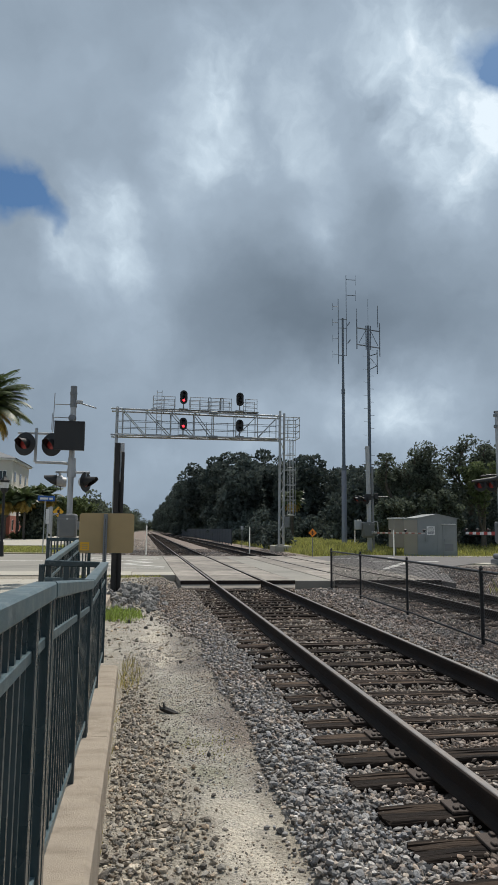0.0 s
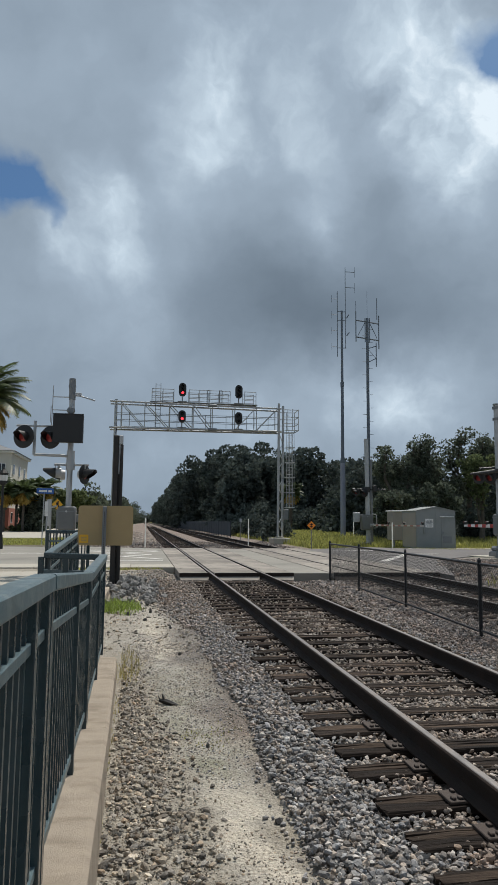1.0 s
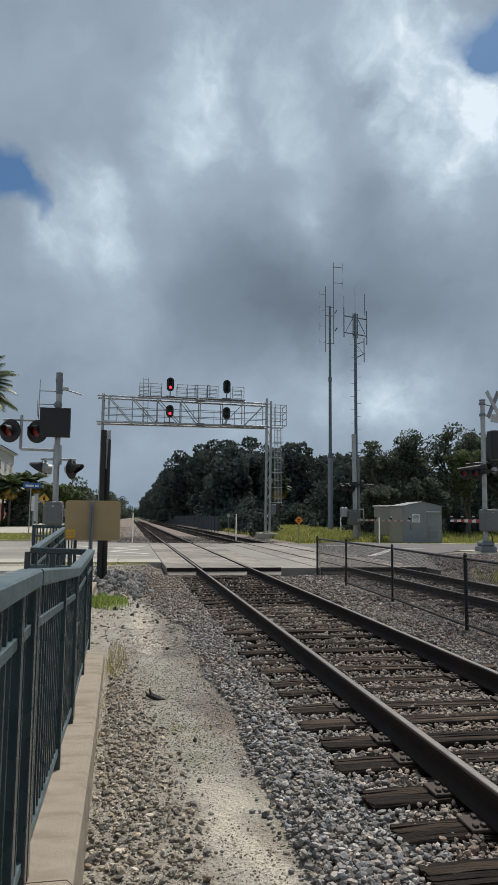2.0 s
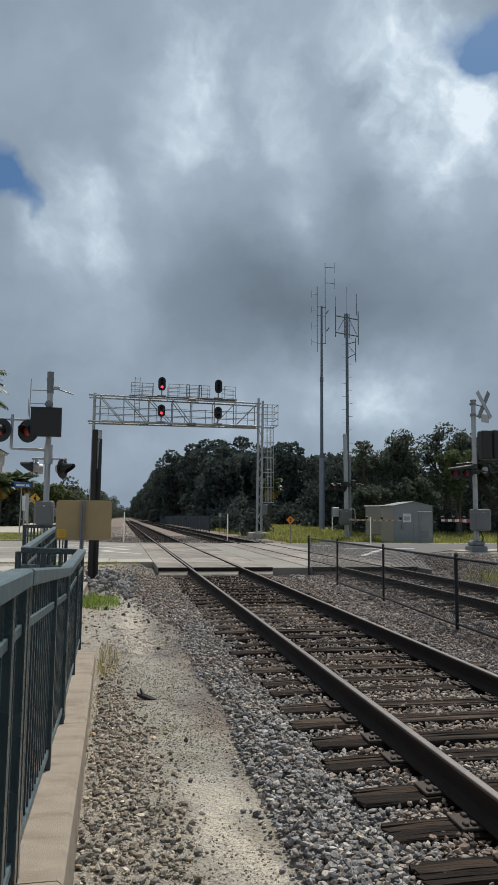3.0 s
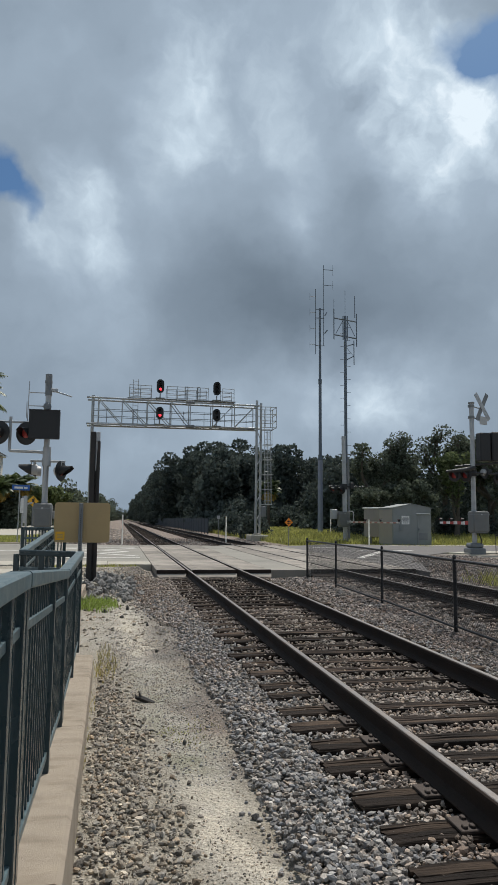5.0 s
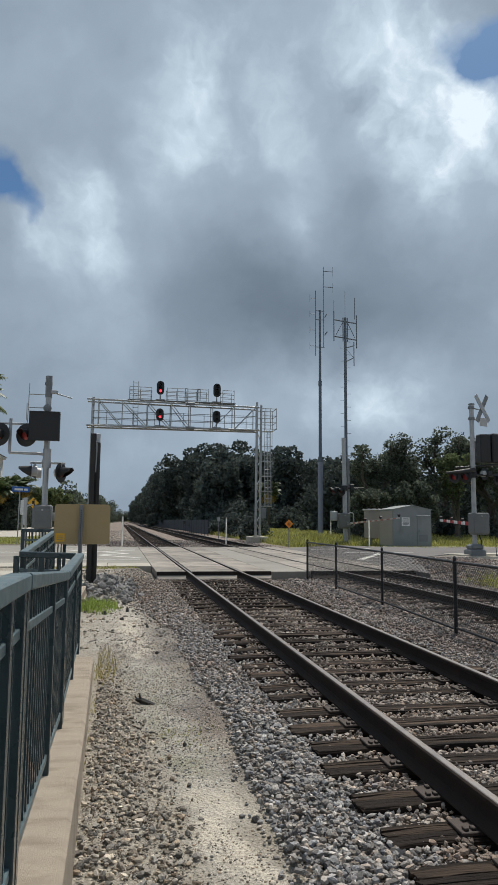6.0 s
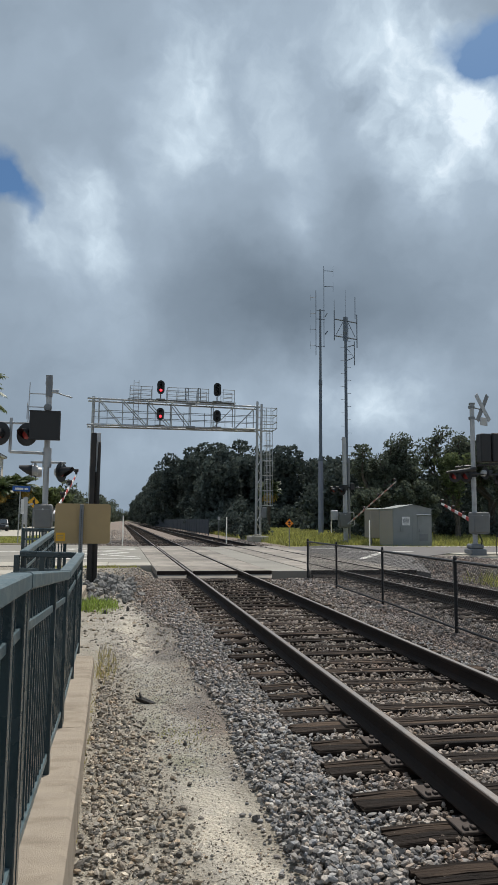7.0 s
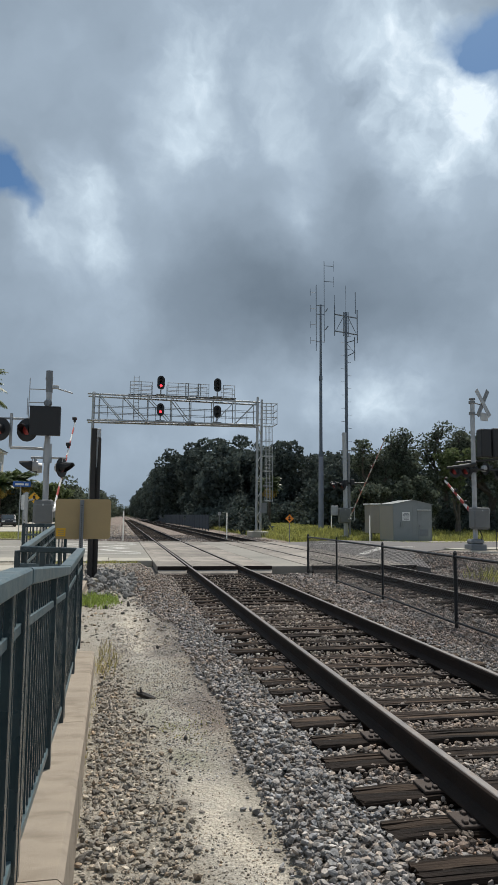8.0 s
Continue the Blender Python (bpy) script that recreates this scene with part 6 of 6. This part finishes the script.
def woods(name, label, spots, leaf, size, per, seed):
    """A far belt of trees: a mass of leaf sprays in lobed crowns, with bare stems below."""
    global RNG
    keep, RNG = RNG, np.random.default_rng(seed)
    pos, siz = [], []
    for x, y, h, r in spots:
        n_l = 12
        for k in range(n_l):
            a = RNG.uniform(0, 2 * math.pi)
            d = r * RNG.uniform(0.1, 0.7) * (0.3 if k < 5 else 1)
            zc = h * ((0.12, 0.3, 0.48, 0.66, 0.82)[k] if k < 5 else RNG.uniform(0.06, 0.72))
            shrink = 1 - 0.55 * max(0, zc / h - 0.5) * 2
            c = np.array([x + d * math.cos(a) * shrink, y + d * math.sin(a) * shrink, zc])
            lr = r * RNG.uniform(0.36, 0.6)
            m = per // n_l
            q = RNG.normal(0, 1, (m, 3))
            q *= (RNG.uniform(0.4, 1, m) ** 0.4 / np.linalg.norm(q, axis=1))[:, None]
            p = c + q * [lr, lr, lr * 0.75]
            pos.append(p)
            siz.append(RNG.uniform(0.6, 1.3, m) * size * (1 + h / 40))
    pos, siz = np.concatenate(pos), np.concatenate(siz)
    pos[:, 2] = np.clip(pos[:, 2], 0.1, None)
    ob = new(name, leaves_mesh(name, pos, siz, leaf, long=1.3))
    tagged(ob, label, "woods", kind="stuff")
    RNG = keep


def make_trees():
    rng = random.Random(21)
    spots = []
    # the belt right of the railway, running away to the vanishing distance
    y = 100.0
    while y < 700:
        edge = 9.9 if y > 150 else 13.0
        for k in range(3 if y < 220 else 2):
            h = rng.uniform(12.5, 15.5) if y < 140 else rng.uniform(18.5, 22.5)
            r = rng.uniform(3.6, 5.2)
            spots.append((edge + 2.2 + k * 5.5 + rng.uniform(-1.5, 1.5), y + rng.uniform(-2, 2), h * (0.85 if k == 0 else 1), r))
        y += 7 if y < 220 else 13
    for i in range(26):
        spots.append((rng.uniform(14, 44), 96 + rng.uniform(0, 14) + i * 0.2, rng.uniform(10.5, 14.2), rng.uniform(3.2, 4.8)))
    woods("woods_belt", "dense dark green woods along the railway", spots, LEAF_DARK, 0.36, 2500, 31)
    under = [(rng.uniform(12.5, 46), 93 + rng.uniform(-2, 3), rng.uniform(2.5, 5.5), rng.uniform(1.8, 2.8)) for i in range(40)]
    y = 62.0
    while y < 330:
        under.append((11.6 + rng.uniform(0, 1.6), y, rng.uniform(1.0, 2.8), rng.uniform(1.0, 1.9)))
        y += 2.6 if y < 150 else 6
    woods("undergrowth", "dark shrubs at the foot of the woods", under, LEAF_DARK, 0.3, 600, 32)
    spots = [(rng.uniform(22, 62), 66 + rng.uniform(0, 20), rng.uniform(6.0, 9.5), rng.uniform(2.8, 4.2)) for i in range(34)]
    woods("woods_right", "dark green woods behind the equipment cabin", spots, LEAF_DARK, 0.3, 1500, 33)
    low = [(rng.uniform(19, 44), 52 + rng.uniform(0, 8), rng.uniform(1.6, 3.6), rng.uniform(1.3, 2.2)) for i in range(26)]
    woods("shrubs_right", "dark shrubs behind the equipment cabin", low, LEAF_DARK, 0.2, 900, 34)
    for x, y, h, sp, n, lf, sd in ((25.6, 57, 9.4, 3.0, 5200, LEAF, 41), (28.9, 58, 10.0, 3.2, 4200, LEAF, 42), (33.5, 57, 9.6, 3.6, 5200, LEAF, 43), (21.6, 56, 8.3, 2.6, 3600, LEAF, 44),
                                  (23.4, 51, 5.0, 1.7, 3000, LEAF, 45), (27.6, 53, 7.6, 1.8, 2600, LEAF_LIGHT, 46), (19.8, 52, 4.3, 2.0, 3200, LEAF, 47), (37.5, 55, 10.2, 3.8, 5000, LEAF, 48)):
        tree("oak_tree", "broadleaf tree with uneven dark green crown" if lf is LEAF else "young tree with bright sunlit yellow-green leaves", x, y, h, sp, n * 2, lf, 0.155, sd, "trees behind the cabin", gap=0.95)
    far = [(-8.5 - rng.uniform(0, 22), 150 + rng.uniform(-15, 60), rng.uniform(6, 9.5), rng.uniform(3, 5)) for i in range(26)]
    far += [(-6.0 - rng.uniform(0, 5), 230 + rng.uniform(0, 160), rng.uniform(8, 12), rng.uniform(4, 6)) for i in range(16)]
    far += [(-4.0 - rng.uniform(0, 26), 420 + rng.uniform(0, 250), rng.uniform(10, 17), rng.uniform(5, 8)) for i in range(24)]
    far += [(-22 + i * 2.2, 706 + rng.uniform(0, 20), rng.uniform(9, 14), rng.uniform(4, 6)) for i in range(18)]
    far += [(-14.5 - rng.uniform(0, 9), 106 + rng.uniform(0, 5), rng.uniform(3.0, 5.5), rng.uniform(1.4, 2.2)) for i in range(9)]
    woods("woods_left", "green trees along the far side of the road", far, LEAF, 0.42, 900, 35)
    tree("round_tree", "round bright green street tree", -11.2, 118, 6.8, 4.0, 5000, LEAF_LIGHT, 0.4, 51)
    for i, (x, y) in enumerate(((-19.8, 104), (-17.2, 104.5), (-18.6, 107), (-16.0, 107), (-14.6, 109), (-21.5, 106))):
        palm(x, y, 5.4 + 0.3 * i, 2.8, 61 + i, "small roadside palm before the cream building", group="roadside palms")
    palm(-8.25, 36, 7.75, 2.8, 60, "date palm with green fronds and yellow dry skirt")


make_trees()

palm(16.6, 76, 4.9, 1.8, 70, "cabbage palm with drooping dry fronds before the woods")


def make_screen_fence():
    f = thing("screen_fence", "low dark blue-grey screen fence along the foot of the woods", "fence", at=pose(10.0, 78.0, 0))
    panel = Shape().box(-0.02, 0.02, 0.04, 2.96, 0.1, 1.75, 0.005).mesh("panel", SCREEN)
    post = Shape().box(-0.05, 0.05, -0.05, 0.05, -0.3, 1.85, 0.01).mesh("post", SCREEN)
    for i in range(50):
        part("panel", panel, None, f).location = (0, i * 3.0, 0)
        part("post", post, None, f).location = (0, i * 3.0, 0)


make_screen_fence()

# ---- the building and the cars ----


def make_building():
    b = thing("apartment_building", "cream three-storey apartment building with balconies and grey roof", "building", at=pose(-21.0, 114, 0, 0, 0, 0))
    W, D, H = 34, 16, 12.4
    body = Shape().box(-W, 0, 0, D, -0.3, H)
    part("wall", body, STUCCO, b)
    part("brick_base", Shape().box(-W - 0.06, 0.06, -0.08, D + 0.05, -0.3, 3.6), BRICK_RED, b, "red brick ground storey")
    part("cornice", Shape().box(-W - 0.5, 0.5, -0.5, D + 0.5, H, H + 0.35, 0.08), WHITE, b)
    rf = part("roof", Shape().add([(-W - 0.7, -0.7, H + 0.35), (0.7, -0.7, H + 0.35), (0.7, D + 0.7, H + 0.35), (-W - 0.7, D + 0.7, H + 0.35), (-W + 6, D / 2, H + 3.0), (-6, D / 2, H + 3.0)],
                              [(0, 1, 5, 4), (1, 2, 5), (2, 3, 4, 5), (3, 0, 4), (3, 2, 1, 0)]), ROOF, b, "low grey hipped roof")
    for st in range(3):
        z = 1.2 + st * 3.9
        for i in range(13):
            x = -1.4 - i * 2.5
            win = part("window", Shape().box(x - 0.62, x + 0.62, -0.12, 0.0, z, z + 1.75, 0.02), WHITE, b, "white window frame")
            for sx in (-0.3, 0.3):
                part("pane", Shape().box(x + sx - 0.25, x + sx + 0.25, -0.135, -0.12, z + 0.08, z + 1.67), GLASS, win, "dark glass")
            if st and i % 2:
                bal = part("balcony", Shape().box(x - 1.1, x + 1.1, -1.3, 0, z - 0.75, z - 0.6), STUCCO, b)
                for u in range(9):
                    part("bar", Shape().box(x - 1.08 + u * 0.265, x - 1.05 + u * 0.265, -1.28, -1.25, z - 0.6, z + 0.35), BLACK, bal)
                part("handrail", Shape().box(x - 1.1, x + 1.1, -1.3, -1.23, z + 0.35, z + 0.4), BLACK, bal)
        for j in range(3):
            y = 2.2 + j * 5.2
            win = part("window", Shape().box(0.0, 0.12, y - 0.62, y + 0.62, z, z + 1.75, 0.02), WHITE, b, "white window frame")
            for sy in (-0.3, 0.3):
                part("pane", Shape().box(0.12, 0.135, y + sy - 0.25, y + sy + 0.25, z + 0.08, z + 1.67), GLASS, win, "dark glass")
    hedge = [(-17.8 - i * 1.3, 106.5, 1.0, 0.8) for i in range(14)]
    woods("hedge", "clipped green hedge before the cream building", hedge, LEAF_LIGHT, 0.18, 420, 36)


make_building()


def make_car(name, label, paint):
    """A family car, its nose to +x; wheels and glass are parts."""
    c = thing(name, label, "car", "cars on the road")
    L, W = 4.6, 1.85
    side = [(-2.28, 0.32), (2.22, 0.32), (2.3, 0.55), (2.24, 0.82), (1.25, 1.0), (0.55, 1.52), (-1.55, 1.62), (-2.15, 1.12), (-2.3, 0.85)]
    bm = bmesh.new()
    rows = []
    for y, k in ((-W / 2, 0.96), (-W / 2 + 0.12, 1.0), (W / 2 - 0.12, 1.0), (W / 2, 0.96)):
        rows.append([bm.verts.new((x * k, y * (1 - 0.12 * max(0, z - 0.95)), 0.3 + (z - 0.3) * (1.0 if k == 1 else 0.97))) for x, z in side])
    n = len(side)
    for a, d in zip(rows, rows[1:]):
        for i in range(n):
            bm.faces.new((a[i], a[(i + 1) % n], d[(i + 1) % n], d[i]))
    bm.faces.new(rows[0][::-1])
    bm.faces.new(rows[-1])
    bmesh.ops.recalc_face_normals(bm, faces=bm.faces[:])
    me = bpy.data.meshes.new("body")
    bm.to_mesh(me)
    bm.free()
    me.materials.append(paint)
    part("body", me, None, c)
    for sy in (-1, 1):
        y = sy * W / 2 * 0.955
        g = Shape().add([(1.0, y, 1.05), (0.5, y * 0.985, 1.45), (-1.45, y * 0.985, 1.5), (-1.85, y, 1.08), (1.0, y + sy * 0.012, 1.05), (0.5, y * 0.985 + sy * 0.012, 1.45), (-1.45, y * 0.985 + sy * 0.012, 1.5), (-1.85, y + sy * 0.012, 1.08)],
                        [(0, 1, 2, 3), (4, 5, 6, 7), (0, 1, 5, 4), (1, 2, 6, 5), (2, 3, 7, 6), (3, 0, 4, 7)])
        part("side_window", g, GLASS, c, "dark glass")
        for x in (-1.4, 1.4):
            wh = part("wheel", Shape().tube((x, y - sy * 0.16, 0.33), (x, y + sy * 0.05, 0.33), 0.33, n=20), RUBBER, c)
            part("rim", Shape().tube((x, y + sy * 0.05, 0.33), (x, y + sy * 0.06, 0.33), 0.2, n=14), ALUMINIUM, wh)
    part("windscreen", Shape().add([(1.28, -0.72, 1.02), (1.28, 0.72, 1.02), (0.62, 0.66, 1.49), (0.62, -0.66, 1.49), (1.3, -0.72, 1.03), (1.3, 0.72, 1.03), (0.64, 0.66, 1.5), (0.64, -0.66, 1.5)], [(0, 1, 2, 3), (4, 7, 6, 5), (0, 4, 5, 1), (1, 5, 6, 2), (2, 6, 7, 3), (3, 7, 4, 0)]), GLASS, c, "dark glass")
    part("rear_window", Shape().box(-2.1, -2.08, -0.62, 0.62, 1.15, 1.5, m=pose(0.18, 0, 0, 0, 0, 0)), GLASS, c)
    for sy in (-0.7, 0.7):
        part("headlight", Shape().box(2.24, 2.3, sy - 0.18, sy + 0.18, 0.62, 0.78, 0.01), WHITE, c)
        part("tail_light", Shape().box(-2.31, -2.26, sy - 0.14, sy + 0.14, 0.8, 1.05, 0.01), RED_LENS, c)
    return c


CAR_A = make_car("car", "dark sport utility car waiting on the far road", CAR_DARK)
CAR_B = make_car("car", "silver car driving along the far road", CAR_SILVER)

# ---- what moves ----


def motions():
    # gate arms: down until just before 6 s, then rising together
    left = [(0.0, 0.0), (5.4, 0.0), (6.0, 2.0), (6.3, 6.0), (6.6, 10.5), (7.0, 17.5), (7.4, 26.0), (7.7, 32.5), (8.0, 39.0)]
    right = [(0.0, 0.0), (5.2, 0.0), (5.8, 1.0), (6.0, 3.0), (6.4, 8.5), (7.0, 16.3), (7.5, 24.3), (8.0, 32.2)]
    far = [(0.0, 0.0), (5.2, 0.0), (5.8, 1.0), (6.0, 3.0), (6.4, 8.5), (7.0, 20.0), (7.5, 30.5), (8.0, 42.0)]
    for arm, pivot, heading, rows in ((LEFT_ARM, (-1.95, 21.2, 1.75), 86, left), (RIGHT_ARM, (17.1, 30.9, 1.6), 90, right), (FAR_ARM, (16.22, 47.25, 1.55), -85, far)):
        walk(arm, [(t, pose(*pivot, 0, 0, heading) @ pose(0, 0, 0, 0, -a, 0)) for t, a in rows])
    walk(CAR_A, [(0.0, pose(-26.0, 99, 0.02, 0, 0, -82)), (5.8, pose(-16.9, 96.5, 0.02, 0, 0, -80)), (7.0, pose(-15.4, 95.4, 0.02, 0, 0, -78)), (8.0, pose(-14.4, 94.6, 0.02, 0, 0, -78))])
    walk(CAR_B, [(0.0, pose(-29.0, 112, 0.02, 0, 0, -80)), (6.0, pose(-18.6, 111, 0.02, 0, 0, -80)), (8.0, pose(-15.1, 110, 0.02, 0, 0, -78))])


motions()
